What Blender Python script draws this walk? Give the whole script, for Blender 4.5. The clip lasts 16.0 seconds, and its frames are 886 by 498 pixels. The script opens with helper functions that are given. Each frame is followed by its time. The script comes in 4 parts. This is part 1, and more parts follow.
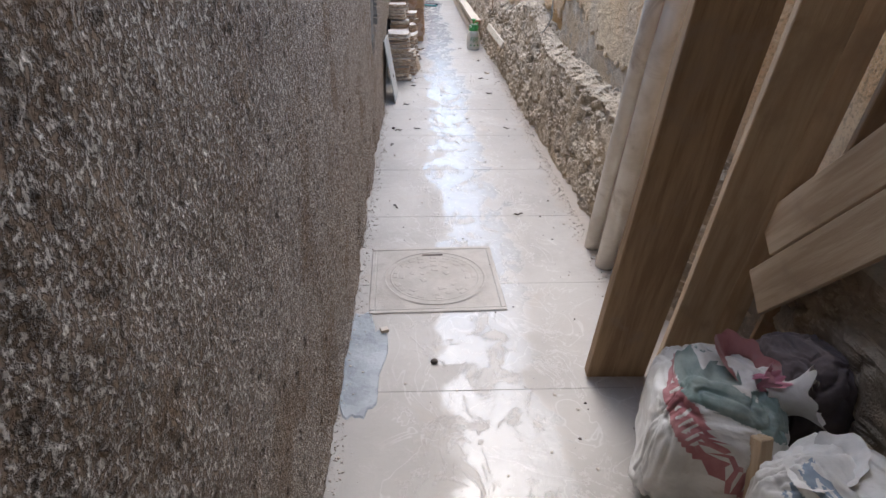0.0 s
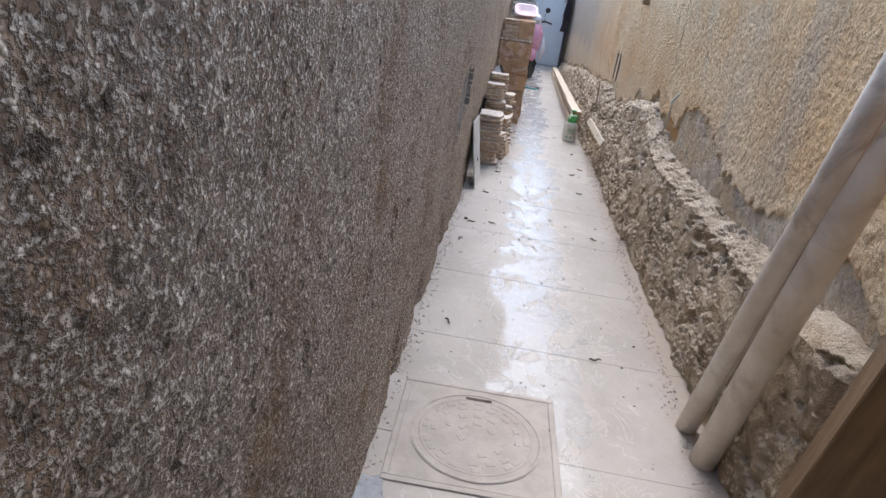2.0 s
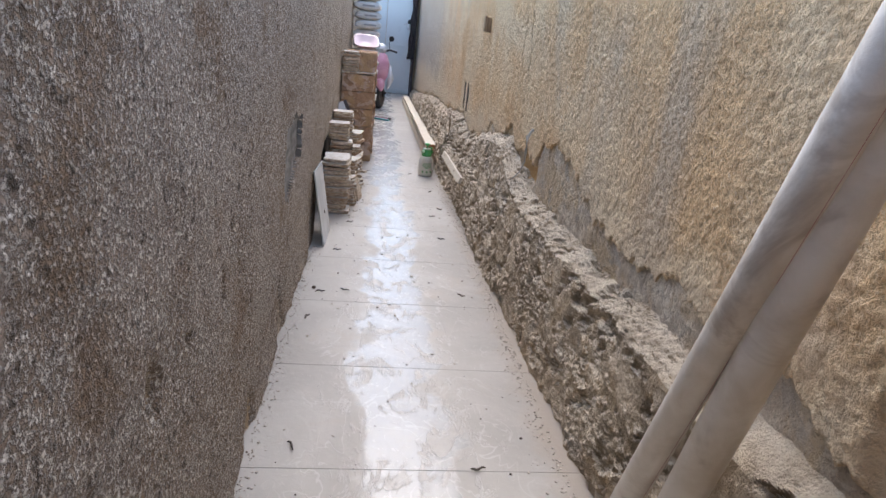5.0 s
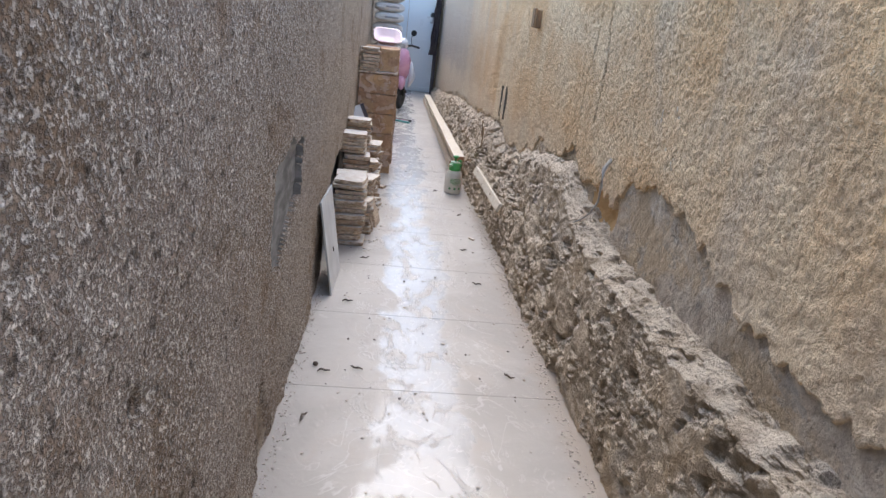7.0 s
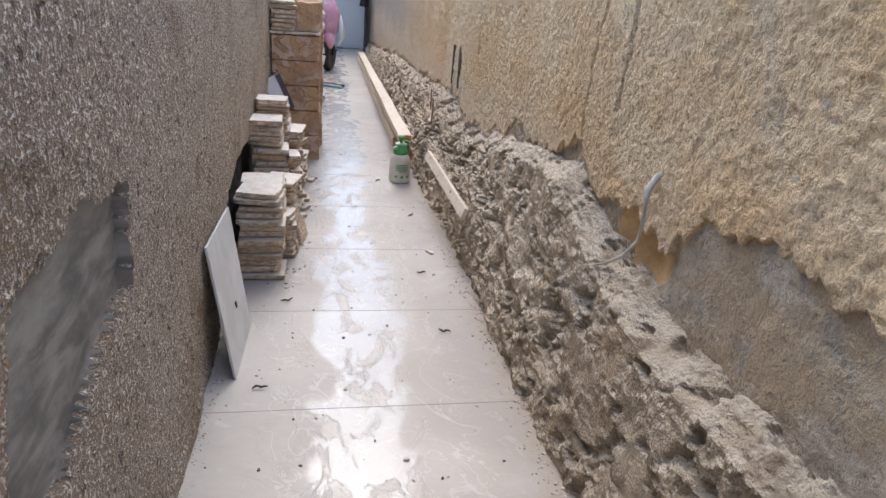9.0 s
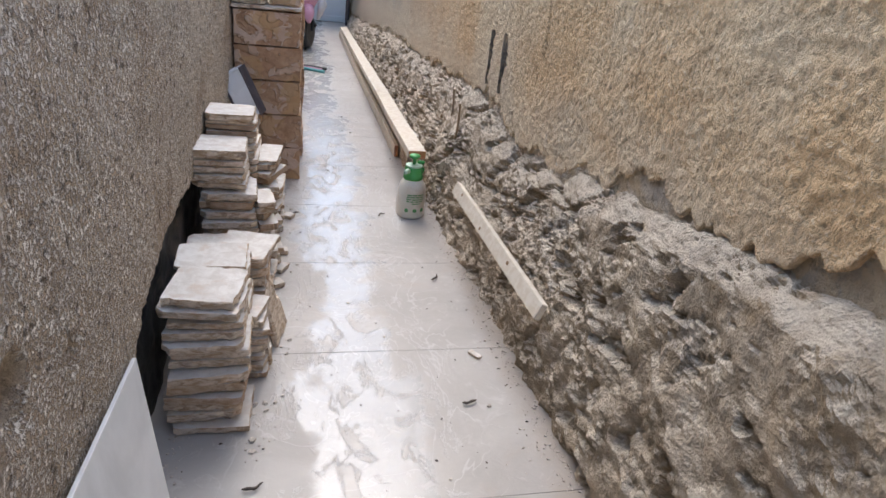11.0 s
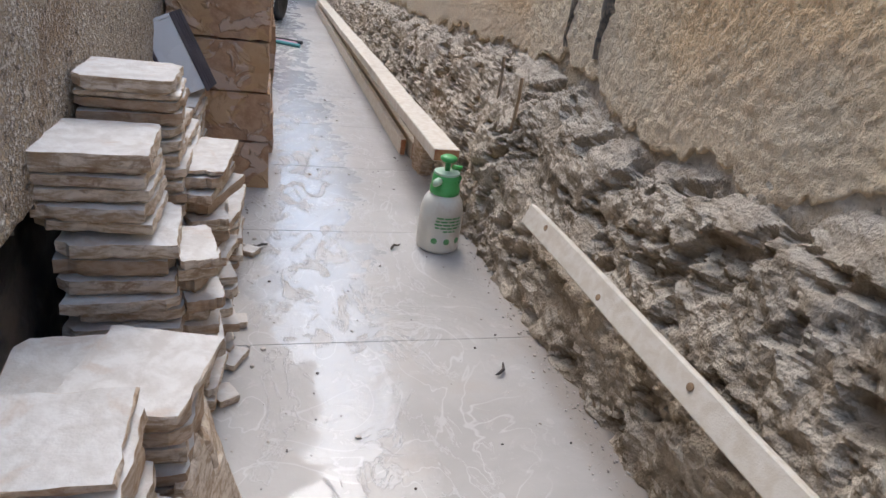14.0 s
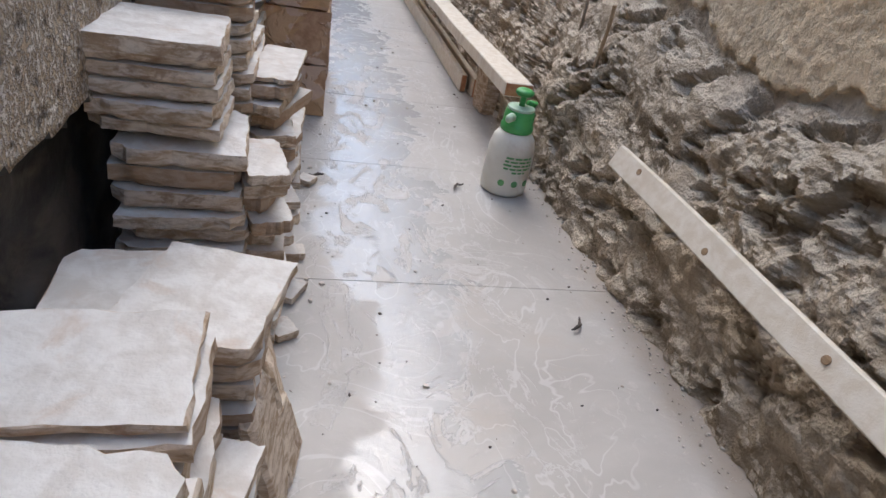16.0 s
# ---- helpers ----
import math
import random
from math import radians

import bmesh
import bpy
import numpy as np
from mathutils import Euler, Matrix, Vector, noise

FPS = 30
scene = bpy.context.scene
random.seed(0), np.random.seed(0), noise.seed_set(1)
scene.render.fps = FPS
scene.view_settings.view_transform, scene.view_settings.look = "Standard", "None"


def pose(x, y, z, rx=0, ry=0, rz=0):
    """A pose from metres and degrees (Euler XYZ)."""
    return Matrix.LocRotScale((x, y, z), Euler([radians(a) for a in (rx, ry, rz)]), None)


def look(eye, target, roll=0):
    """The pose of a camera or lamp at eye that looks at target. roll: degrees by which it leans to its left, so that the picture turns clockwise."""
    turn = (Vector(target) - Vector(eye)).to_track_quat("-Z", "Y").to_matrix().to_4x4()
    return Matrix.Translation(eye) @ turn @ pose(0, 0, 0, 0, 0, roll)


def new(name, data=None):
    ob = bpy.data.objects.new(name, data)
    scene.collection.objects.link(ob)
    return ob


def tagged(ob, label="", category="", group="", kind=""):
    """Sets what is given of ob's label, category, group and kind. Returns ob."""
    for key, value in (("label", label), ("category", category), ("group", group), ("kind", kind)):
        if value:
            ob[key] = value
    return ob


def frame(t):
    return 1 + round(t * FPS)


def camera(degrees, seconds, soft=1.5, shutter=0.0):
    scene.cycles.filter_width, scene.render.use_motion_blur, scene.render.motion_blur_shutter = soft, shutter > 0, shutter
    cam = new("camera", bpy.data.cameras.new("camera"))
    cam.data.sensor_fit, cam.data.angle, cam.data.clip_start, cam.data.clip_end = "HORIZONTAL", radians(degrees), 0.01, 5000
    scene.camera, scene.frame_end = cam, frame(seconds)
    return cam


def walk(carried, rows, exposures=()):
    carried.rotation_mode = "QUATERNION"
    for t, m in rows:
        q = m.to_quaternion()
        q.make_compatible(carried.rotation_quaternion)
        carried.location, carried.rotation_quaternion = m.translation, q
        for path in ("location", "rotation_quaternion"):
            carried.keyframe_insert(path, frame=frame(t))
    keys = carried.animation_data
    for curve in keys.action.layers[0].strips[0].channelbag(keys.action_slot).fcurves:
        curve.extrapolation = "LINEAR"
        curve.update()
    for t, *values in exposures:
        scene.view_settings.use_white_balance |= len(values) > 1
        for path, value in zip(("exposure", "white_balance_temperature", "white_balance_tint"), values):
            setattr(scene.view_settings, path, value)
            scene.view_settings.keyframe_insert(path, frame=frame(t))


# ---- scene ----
cam = camera(70.8, 16.0)
EXPOSURES = [(0.0, 0.32, 6200, 8), (2.0, 0.28, 6300, 8), (3.5, 0.16, 6350, 8), (7.0, 0.25, 6300, 8), (9.5, 0.28, 6450, 8), (12.5, 0.2, 6200, 7), (16.0, 0.12, 6150, 7)]
PATH = [
    (0.0, (0.327, 0.056, 1.46), (0.407, 1.817, 0.516), 0.6),
    (0.5, (0.311, 0.078, 1.433), (0.342, 1.771, 0.369), 3.2),
    (1.0, (0.367, 0.141, 1.433), (0.281, 1.802, 0.322), 5.4),
    (1.5, (0.419, 0.329, 1.431), (0.403, 2.099, 0.501), 6.1),
    (2.0, (0.335, 0.705, 1.43), (0.192, 2.548, 0.665), 8.0),
    (2.5, (0.325, 0.927, 1.394), (0.143, 2.751, 0.595), 7.8),
    (3.0, (0.358, 1.021, 1.426), (0.232, 2.848, 0.621), 5.9),
    (3.5, (0.407, 1.061, 1.465), (0.485, 2.949, 0.813), 5.3),
    (4.0, (0.415, 1.063, 1.465), (0.484, 2.938, 0.776), 5.4),
    (4.2, (0.43, 1.069, 1.467), (0.541, 2.954, 0.81), 5.4),
    (6.3, (0.383, 2.013, 1.49), (0.722, 3.878, 0.854), 7.4),
    (6.5, (0.373, 2.089, 1.495), (0.726, 3.956, 0.869), 7.7),
    (7.0, (0.379, 2.3, 1.463), (0.587, 4.174, 0.796), 6.9),
    (7.5, (0.381, 2.556, 1.45), (0.6, 4.421, 0.761), 7.6),
    (8.0, (0.383, 2.81, 1.412), (0.719, 4.617, 0.622), 5.9),
    (8.5, (0.417, 3.059, 1.425), (0.813, 4.883, 0.705), 4.6),
    (9.0, (0.461, 3.444, 1.436), (0.841, 5.243, 0.65), 5.3),
    (9.5, (0.435, 3.825, 1.447), (0.897, 5.635, 0.736), 5.2),
    (9.7, (0.403, 3.985, 1.442), (0.914, 5.783, 0.729), 6.2),
    (11.8, (0.414, 5.193, 1.307), (0.845, 6.914, 0.382), 7.1),
    (12.0, (0.43, 5.282, 1.304), (0.874, 6.994, 0.371), 6.6),
    (12.5, (0.475, 5.49, 1.283), (0.927, 7.199, 0.349), 7.2),
    (13.0, (0.46, 5.627, 1.157), (0.869, 7.319, 0.172), 7.9),
    (13.5, (0.452, 5.862, 1.095), (1.003, 7.573, 0.217), 9.1),
    (14.0, (0.415, 6.014, 1.005), (0.966, 7.73, 0.139), 8.6),
    (14.5, (0.387, 6.099, 0.952), (0.907, 7.803, 0.042), 10.4),
    (15.0, (0.366, 6.143, 0.907), (0.885, 7.818, -0.055), 11.7),
    (15.5, (0.369, 6.147, 0.903), (0.894, 7.811, -0.076), 12.2),
    (16.0, (0.345, 6.153, 0.886), (0.81, 7.814, -0.128), 11.4),
]
walk(cam, [(t, look(eye, target, roll)) for t, eye, target, roll in PATH], EXPOSURES)

# ---- world and light ----
world = bpy.data.worlds.new("sky")
scene.world = world
world.use_nodes = True
wn = world.node_tree.nodes
sky = wn.new("ShaderNodeTexSky")
sky.sky_type, sky.sun_disc = "NISHITA", False
sky.sun_elevation, sky.sun_rotation = radians(58), radians(-4)
sky.air_density, sky.dust_density = 1.0, 2.4
wn["Background"].inputs["Strength"].default_value = 0.42
world.node_tree.links.new(sky.outputs[0], wn["Background"].inputs["Color"])
sun = new("sun", bpy.data.lights.new("sun", "SUN"))
sun.data.energy, sun.data.angle, sun.data.color = 0.42, radians(55), (1.0, 1.0, 1.0)
sun.matrix_world = look((0.7 - 0.037 * 8, 8 + 0.529 * 8, 0.848 * 8), (0.7, 8, 0.0))


# ---- materials ----
class Nodes:
    def __init__(self, name, placed=False):
        self.m = bpy.data.materials.new(name)
        self.m.use_nodes = True
        self.t = self.m.node_tree
        self.b = self.t.nodes["Principled BSDF"]
        self.co = self.t.nodes.new("ShaderNodeNewGeometry").outputs["Position"] if placed else self.t.nodes.new("ShaderNodeTexCoord").outputs["Object"]

    def put(self, a, b):
        self.t.links.new(a, b)

    def noise(self, scale, detail=4.0, rough=0.6, distort=0.0, stretch=None, shift=None):
        n = self.t.nodes.new("ShaderNodeTexNoise")
        n.inputs["Scale"].default_value, n.inputs["Detail"].default_value = scale, detail
        n.inputs["Roughness"].default_value, n.inputs["Distortion"].default_value = rough, distort
        self.put(self.at(stretch, shift), n.inputs["Vector"])
        return n.outputs["Fac"]

    def at(self, stretch=None, shift=None):
        if not stretch and not shift:
            return self.co
        mp = self.t.nodes.new("ShaderNodeMapping")
        mp.inputs["Scale"].default_value = stretch or (1, 1, 1)
        mp.inputs["Location"].default_value = shift or (0, 0, 0)
        self.put(self.co, mp.inputs["Vector"])
        return mp.outputs["Vector"]

    def cells(self, scale, feature="F1"):
        n = self.t.nodes.new("ShaderNodeTexVoronoi")
        n.feature = feature
        n.inputs["Scale"].default_value = scale
        self.put(self.co, n.inputs["Vector"])
        return n.outputs["Distance"]

    def ramp(self, fac, lo, hi, a=0.0, b=1.0):
        n = self.t.nodes.new("ShaderNodeMapRange")
        n.interpolation_type = "SMOOTHSTEP"
        for k, v in zip((1, 2, 3, 4), (lo, hi, a, b)):
            n.inputs[k].default_value = v
        self.put(fac, n.inputs[0])
        return n.outputs[0]

    def mix(self, fac, a, b, mode="MIX"):
        n = self.t.nodes.new("ShaderNodeMix")
        n.data_type, n.blend_type = "RGBA", mode
        for v, s in ((fac, n.inputs[0]), (a, n.inputs[6]), (b, n.inputs[7])):
            if isinstance(v, tuple):
                s.default_value = (*v, 1)
            elif isinstance(v, float):
                s.default_value = v
            else:
                self.put(v, s)
        return n.outputs[2]

    def calc(self, op, a, b):
        n = self.t.nodes.new("ShaderNodeMath")
        n.operation = op
        for v, s in ((a, n.inputs[0]), (b, n.inputs[1])):
            if isinstance(v, (int, float)):
                s.default_value = v
            else:
                self.put(v, s)
        return n.outputs[0]

    def axis(self, i):
        n = self.t.nodes.new("ShaderNodeSeparateXYZ")
        self.put(self.co, n.inputs[0])
        return n.outputs[i]

    def up(self):
        g = self.t.nodes.new("ShaderNodeNewGeometry")
        n = self.t.nodes.new("ShaderNodeSeparateXYZ")
        self.put(g.outputs["Normal"], n.inputs[0])
        return n.outputs[2]

    def own(self):
        return self.t.nodes.new("ShaderNodeObjectInfo").outputs["Random"]

    def done(self, colour, rough, bump=None, depth=0.002, strength=1.0, metal=0.0, spec=0.5):
        for v, key in ((colour, "Base Color"), (rough, "Roughness")):
            if isinstance(v, tuple):
                self.b.inputs[key].default_value = (*v, 1)
            elif isinstance(v, float):
                self.b.inputs[key].default_value = v
            else:
                self.put(v, self.b.inputs[key])
        self.b.inputs["Metallic"].default_value = metal
        self.b.inputs["Specular IOR Level"].default_value = spec
        if bump is not None:
            n = self.t.nodes.new("ShaderNodeBump")
            n.inputs["Distance"].default_value, n.inputs["Strength"].default_value = depth, strength
            self.put(bump, n.inputs["Height"])
            self.put(n.outputs[0], self.b.inputs["Normal"])
        return self.m


def pebble_dash():
    n = Nodes("pebble_dash_plaster")
    grain = n.calc("ADD", n.ramp(n.noise(108, 4, 0.7), 0.44, 0.58, 0.0, 0.85), n.ramp(n.cells(120), 0.5, 0.1, -0.1, 0.2))
    base = n.mix(n.ramp(n.noise(1.3, 4), 0.38, 0.62), (0.30, 0.22, 0.155), (0.38, 0.30, 0.235))
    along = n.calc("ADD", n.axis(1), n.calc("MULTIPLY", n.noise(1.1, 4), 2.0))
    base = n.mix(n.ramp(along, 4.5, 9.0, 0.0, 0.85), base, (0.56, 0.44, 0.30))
    c = n.mix(grain, base, (0.82, 0.75, 0.655))
    c = n.mix(n.ramp(n.noise(3.0, 5, 0.6, 0.5), 0.5, 0.68, 0.0, 0.55), c, (0.30, 0.19, 0.105))
    c = n.mix(n.ramp(n.noise(38, 2), 0.56, 0.70, 0.0, 0.75), c, (0.10, 0.075, 0.055))
    c = n.mix(n.ramp(n.noise(2.2, 6, 0.7, shift=(3, 9, 1)), 0.60, 0.75, 0.0, 0.5), c, (0.44, 0.38, 0.32))
    return n.done(c, n.ramp(grain, 0, 1, 0.95, 0.7), n.calc("ADD", grain, n.noise(40, 4)), 0.009, 1.0, spec=0.25)


def ochre_plaster():
    n = Nodes("ochre_plaster")
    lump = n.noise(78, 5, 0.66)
    c = n.mix(n.ramp(n.noise(1.6, 5, 0.6, 0.4), 0.36, 0.64), (0.82, 0.55, 0.29), (0.88, 0.68, 0.43))
    c = n.mix(n.ramp(n.noise(0.9, 5, 0.65, 0.6, (1, 1, 0.5)), 0.52, 0.66, 0.0, 0.6), c, (0.62, 0.52, 0.40))
    c = n.mix(n.ramp(n.noise(5, 6, 0.7, 0.8), 0.55, 0.72, 0.0, 0.5), c, (0.58, 0.38, 0.20))
    # shade between the lumps and light on their crests, put into the colour
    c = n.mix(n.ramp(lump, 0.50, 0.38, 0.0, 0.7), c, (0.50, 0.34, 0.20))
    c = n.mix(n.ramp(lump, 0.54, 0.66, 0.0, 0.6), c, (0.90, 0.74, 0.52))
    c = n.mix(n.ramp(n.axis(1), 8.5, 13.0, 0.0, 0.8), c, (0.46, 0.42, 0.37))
    low = n.calc("ADD", n.axis(2), n.calc("MULTIPLY", n.noise(2.5, 5), -0.6))
    c = n.mix(n.ramp(low, 0.74, 0.42, 0.0, 0.6), c, (0.80, 0.66, 0.47))
    h = n.calc("ADD", lump, n.calc("MULTIPLY", n.noise(190, 3), 0.35))
    return n.done(c, 0.9, h, 0.018, 1.0, spec=0.2)


def rubble_stone():
    n = Nodes("rubble_and_mortar")
    c = n.mix(n.ramp(n.noise(6, 6, 0.65, 0.6), 0.35, 0.62), (0.31, 0.235, 0.155), (0.62, 0.50, 0.36))
    c = n.mix(n.ramp(n.noise(2.6, 5, 0.6, 1.0, shift=(5, 2, 7)), 0.54, 0.68, 0.0, 0.75), c, (0.50, 0.37, 0.23))
    c = n.mix(n.ramp(n.noise(3.4, 4, 0.6, 0.5, shift=(1, 8, 4)), 0.56, 0.68, 0.0, 0.45), c, (0.33, 0.315, 0.295))
    dust = n.calc("MULTIPLY", n.ramp(n.up(), 0.2, 0.7), n.ramp(n.noise(14, 4), 0.3, 0.6))
    c = n.mix(dust, c, (0.78, 0.67, 0.52))
    h = n.calc("ADD", n.noise(55, 7, 0.75), n.calc("MULTIPLY", n.cells(120), 0.3))
    return n.done(c, 0.95, h, 0.020, 1.0, spec=0.15)


def grey_render():
    n = Nodes("grey_cement_coat")
    c = n.mix(n.ramp(n.noise(9, 7, 0.7, 0.8), 0.36, 0.64), (0.60, 0.49, 0.37), (0.84, 0.73, 0.58))
    c = n.mix(n.ramp(n.noise(2.4, 6, 0.65, 0.6, shift=(4, 4, 4)), 0.44, 0.56, 0.0, 0.85), c, (0.68, 0.52, 0.33))
    c = n.mix(n.ramp(n.noise(40, 5, 0.7), 0.54, 0.66, 0.0, 0.65), c, (0.36, 0.28, 0.20))
    c = n.mix(n.ramp(n.noise(5, 5, 0.7, 0.6, shift=(8, 1, 2)), 0.56, 0.66, 0.0, 0.5), c, (0.42, 0.39, 0.35))
    h = n.calc("ADD", n.noise(34, 6, 0.75), n.calc("MULTIPLY", n.noise(11, 4, 0.6, 0.8), 1.2))
    return n.done(c, 0.93, h, 0.045, 1.0, spec=0.2)


def floor_stone():
    n = Nodes("dusty_polished_stone", True)
    smear = n.noise(3.2, 3, 0.5, 1.6, (1, 0.75, 1))
    swirl = n.noise(6.0, 7, 0.66, 0.9, (1.25, 0.8, 1), (2, 4, 0))
    spots = n.noise(15, 7, 0.7, 1.2)
    edge = n.calc("MULTIPLY", n.calc("SUBTRACT", n.noise(2.6, 5, 0.6, 0.9, shift=(9, 0, 0)), 0.5), 0.55)
    off = n.calc("ADD", n.calc("ABSOLUTE", n.calc("SUBTRACT", n.axis(0), 0.62), 0), edge)
    band = n.ramp(off, 0.20, 0.14)
    # bare polished patches inside the walked strip, and the rims of dried slurry round them
    bare = n.calc("MULTIPLY", band, n.ramp(swirl, 0.43, 0.47))
    rim = n.calc("MULTIPLY", n.ramp(n.calc("ABSOLUTE", n.calc("SUBTRACT", swirl, 0.44), 0), 0.022, 0.004), n.ramp(off, 0.40, 0.22))
    rim2 = n.calc("MULTIPLY", n.ramp(n.calc("ABSOLUTE", n.calc("SUBTRACT", smear, 0.5), 0), 0.012, 0.002), n.ramp(off, 0.5, 0.3))
    c = n.mix(n.ramp(n.noise(1.4, 5, 0.6, 0.5), 0.35, 0.65), (0.40, 0.37, 0.335), (0.50, 0.47, 0.43))
    c = n.mix(n.ramp(spots, 0.56, 0.68, 0.0, 0.30), c, (0.66, 0.63, 0.59))
    c = n.mix(n.ramp(n.noise(2.1, 6, 0.7, 0.8, shift=(7, 1, 3)), 0.54, 0.70, 0.0, 0.4), c, (0.45, 0.38, 0.31))
    foot = n.calc("ADD", n.axis(0), n.calc("MULTIPLY", n.noise(9, 5, 0.65), 0.16))
    c = n.mix(n.ramp(foot, 1.17, 1.30, 0.0, 0.6), c, (0.40, 0.32, 0.24))
    c = n.mix(n.calc("MULTIPLY", bare, 0.35), c, (0.40, 0.41, 0.42))
    c = n.mix(n.calc("MULTIPLY", n.calc("MAXIMUM", rim, rim2), 0.30), c, (0.78, 0.77, 0.75))
    dusty = n.ramp(spots, 0.35, 0.65, 0.40, 0.58)
    r = n.calc("SUBTRACT", dusty, n.calc("ADD", n.calc("MULTIPLY", band, 0.10), n.calc("MULTIPLY", bare, 0.19)))
    h = n.calc("ADD", n.calc("ADD", smear, n.calc("MULTIPLY", spots, 0.35)), n.calc("MULTIPLY", rim, 0.25))
    m = n.done(c, r, h, 0.006, 0.6, spec=0.5)
    n.put(n.ramp(band, 0.0, 1.0, 0.45, 0.85), n.b.inputs["Specular IOR Level"])
    return m


def simple(name, a, b, scale=8.0, rough=0.6, bump_scale=60.0, depth=0.001, metal=0.0, stretch=None, stain=None, vary=0.0, spec=0.5, placed=False):
    n = Nodes(name, placed)
    c = n.mix(n.ramp(n.noise(scale, 5, 0.6, 0.4, stretch), 0.34, 0.66), a, b)
    if stain:
        c = n.mix(n.ramp(n.noise(scale * 0.6, 5, 0.65, 0.6, shift=(3, 5, 9)), 0.52, 0.68, 0.0, 0.8), c, stain)
    if vary:
        c = n.mix(n.ramp(n.own(), 0.0, 1.0, 0.0, vary), c, tuple(0.55 * v for v in b))
    r = n.ramp(n.noise(scale * 1.7, 3), 0.3, 0.7, max(rough - 0.1, 0.03), min(rough + 0.1, 1.0))
    return n.done(c, r, n.noise(bump_scale, 4, 0.6, 0, stretch), depth, 0.7, metal, spec)


def cleft_block():
    """Brown sandstone whose face has split off in flat flakes."""
    n = Nodes("brown_cleft_stone", True)
    flake = n.noise(9, 4, 0.5, 0.7)
    c = n.mix(n.ramp(n.noise(30, 6, 0.7), 0.35, 0.65), (0.42, 0.25, 0.145), (0.58, 0.38, 0.24))
    c = n.mix(n.ramp(flake, 0.52, 0.545, 0.0, 0.8), c, (0.70, 0.54, 0.43))
    c = n.mix(n.ramp(n.noise(6, 4, 0.5, 0.5, shift=(4, 4, 1)), 0.55, 0.58, 0.0, 0.7), c, (0.60, 0.39, 0.20))
    c = n.mix(n.ramp(n.own(), 0, 1, 0.0, 0.25), c, (0.36, 0.23, 0.15))
    return n.done(c, 0.88, n.calc("ADD", n.ramp(flake, 0.50, 0.56), n.calc("MULTIPLY", n.noise(60, 5, 0.7), 0.4)), 0.008, 0.9, spec=0.25)


def slab_edge():
    """Split limestone edge: cream to brown, each slab with its own share of brown."""
    n = Nodes("broken_stone_edge", True)
    c = n.mix(n.ramp(n.noise(26, 6, 0.65, 0.5, (1, 1, 3.0)), 0.36, 0.62), (0.44, 0.32, 0.21), (0.76, 0.65, 0.52))
    c = n.mix(n.ramp(n.own(), 0.35, 1.0, 0.0, 0.75), c, (0.38, 0.25, 0.155))
    c = n.mix(n.ramp(n.noise(16, 5, 0.7, 0.8, shift=(2, 6, 1)), 0.55, 0.68, 0.0, 0.7), c, (0.28, 0.17, 0.105))
    return n.done(c, 0.92, n.noise(80, 5, 0.7, 0, (1, 1, 2.0)), 0.005, 0.8, spec=0.2)


M_DASH, M_OCHRE, M_RUBBLE, M_GREY, M_FLOOR = pebble_dash(), ochre_plaster(), rubble_stone(), grey_render(), floor_stone()
M_WETCEM = simple("smooth_dark_cement", (0.10, 0.098, 0.092), (0.26, 0.25, 0.235), 7, 0.5, 30, 0.002, stretch=(1, 1, 3))
M_BASEGAP = simple("blackened_base_recess", (0.025, 0.025, 0.025), (0.09, 0.085, 0.08), 6, 0.6, 25, 0.006, stain=(0.20, 0.17, 0.14))
M_GROUT = simple("grout", (0.22, 0.19, 0.16), (0.32, 0.29, 0.25), 20, 0.9)
M_SLABTOP = simple("cream_limestone", (0.64, 0.585, 0.515), (0.79, 0.75, 0.69), 22, 0.8, 90, 0.003, stain=(0.64, 0.53, 0.43), vary=0.25, spec=0.3, placed=True)
M_SLABEDGE = slab_edge()
M_BLOCK = cleft_block()
M_PINE = simple("pale_pine", (0.70, 0.60, 0.46), (0.80, 0.72, 0.60), 6, 0.65, 60, 0.001, stretch=(5, 0.5, 5), stain=(0.62, 0.52, 0.40), vary=0.2)
M_OLDWOOD = simple("dirty_board_wood", (0.25, 0.15, 0.08), (0.44, 0.30, 0.17), 5, 0.75, 60, 0.002, stretch=(6, 6, 0.5), stain=(0.34, 0.25, 0.18), vary=0.2)
M_TANWOOD = simple("tan_board_wood", (0.44, 0.31, 0.19), (0.60, 0.46, 0.30), 5, 0.75, 60, 0.002, stretch=(6, 6, 0.5), stain=(0.40, 0.29, 0.19), vary=0.2)
M_ENDGRAIN = simple("reddish_end_grain", (0.42, 0.17, 0.08), (0.55, 0.28, 0.14), 30, 0.8)
M_PVC = simple("dusty_grey_pipe", (0.62, 0.55, 0.46), (0.76, 0.70, 0.62), 7, 0.6, 50, 0.002, stain=(0.40, 0.33, 0.26))
M_BOARD = simple("grey_ceramic_tile", (0.56, 0.56, 0.55), (0.68, 0.68, 0.67), 4, 0.55, 40, 0.0006)
M_SACK = simple("white_woven_plastic", (0.60, 0.58, 0.54), (0.80, 0.78, 0.74), 9, 0.55, 220, 0.001, stain=(0.55, 0.51, 0.45))
M_SACKRED = simple("red_print", (0.36, 0.13, 0.14), (0.48, 0.22, 0.22), 12, 0.6, 220, 0.001, stain=(0.5, 0.35, 0.33))
M_SACKGREEN = simple("grey_green_print", (0.16, 0.22, 0.20), (0.30, 0.35, 0.32), 12, 0.6, 220, 0.001)
M_PINKTIE = simple("pink_cloth", (0.62, 0.25, 0.33), (0.72, 0.36, 0.42), 12, 0.7)
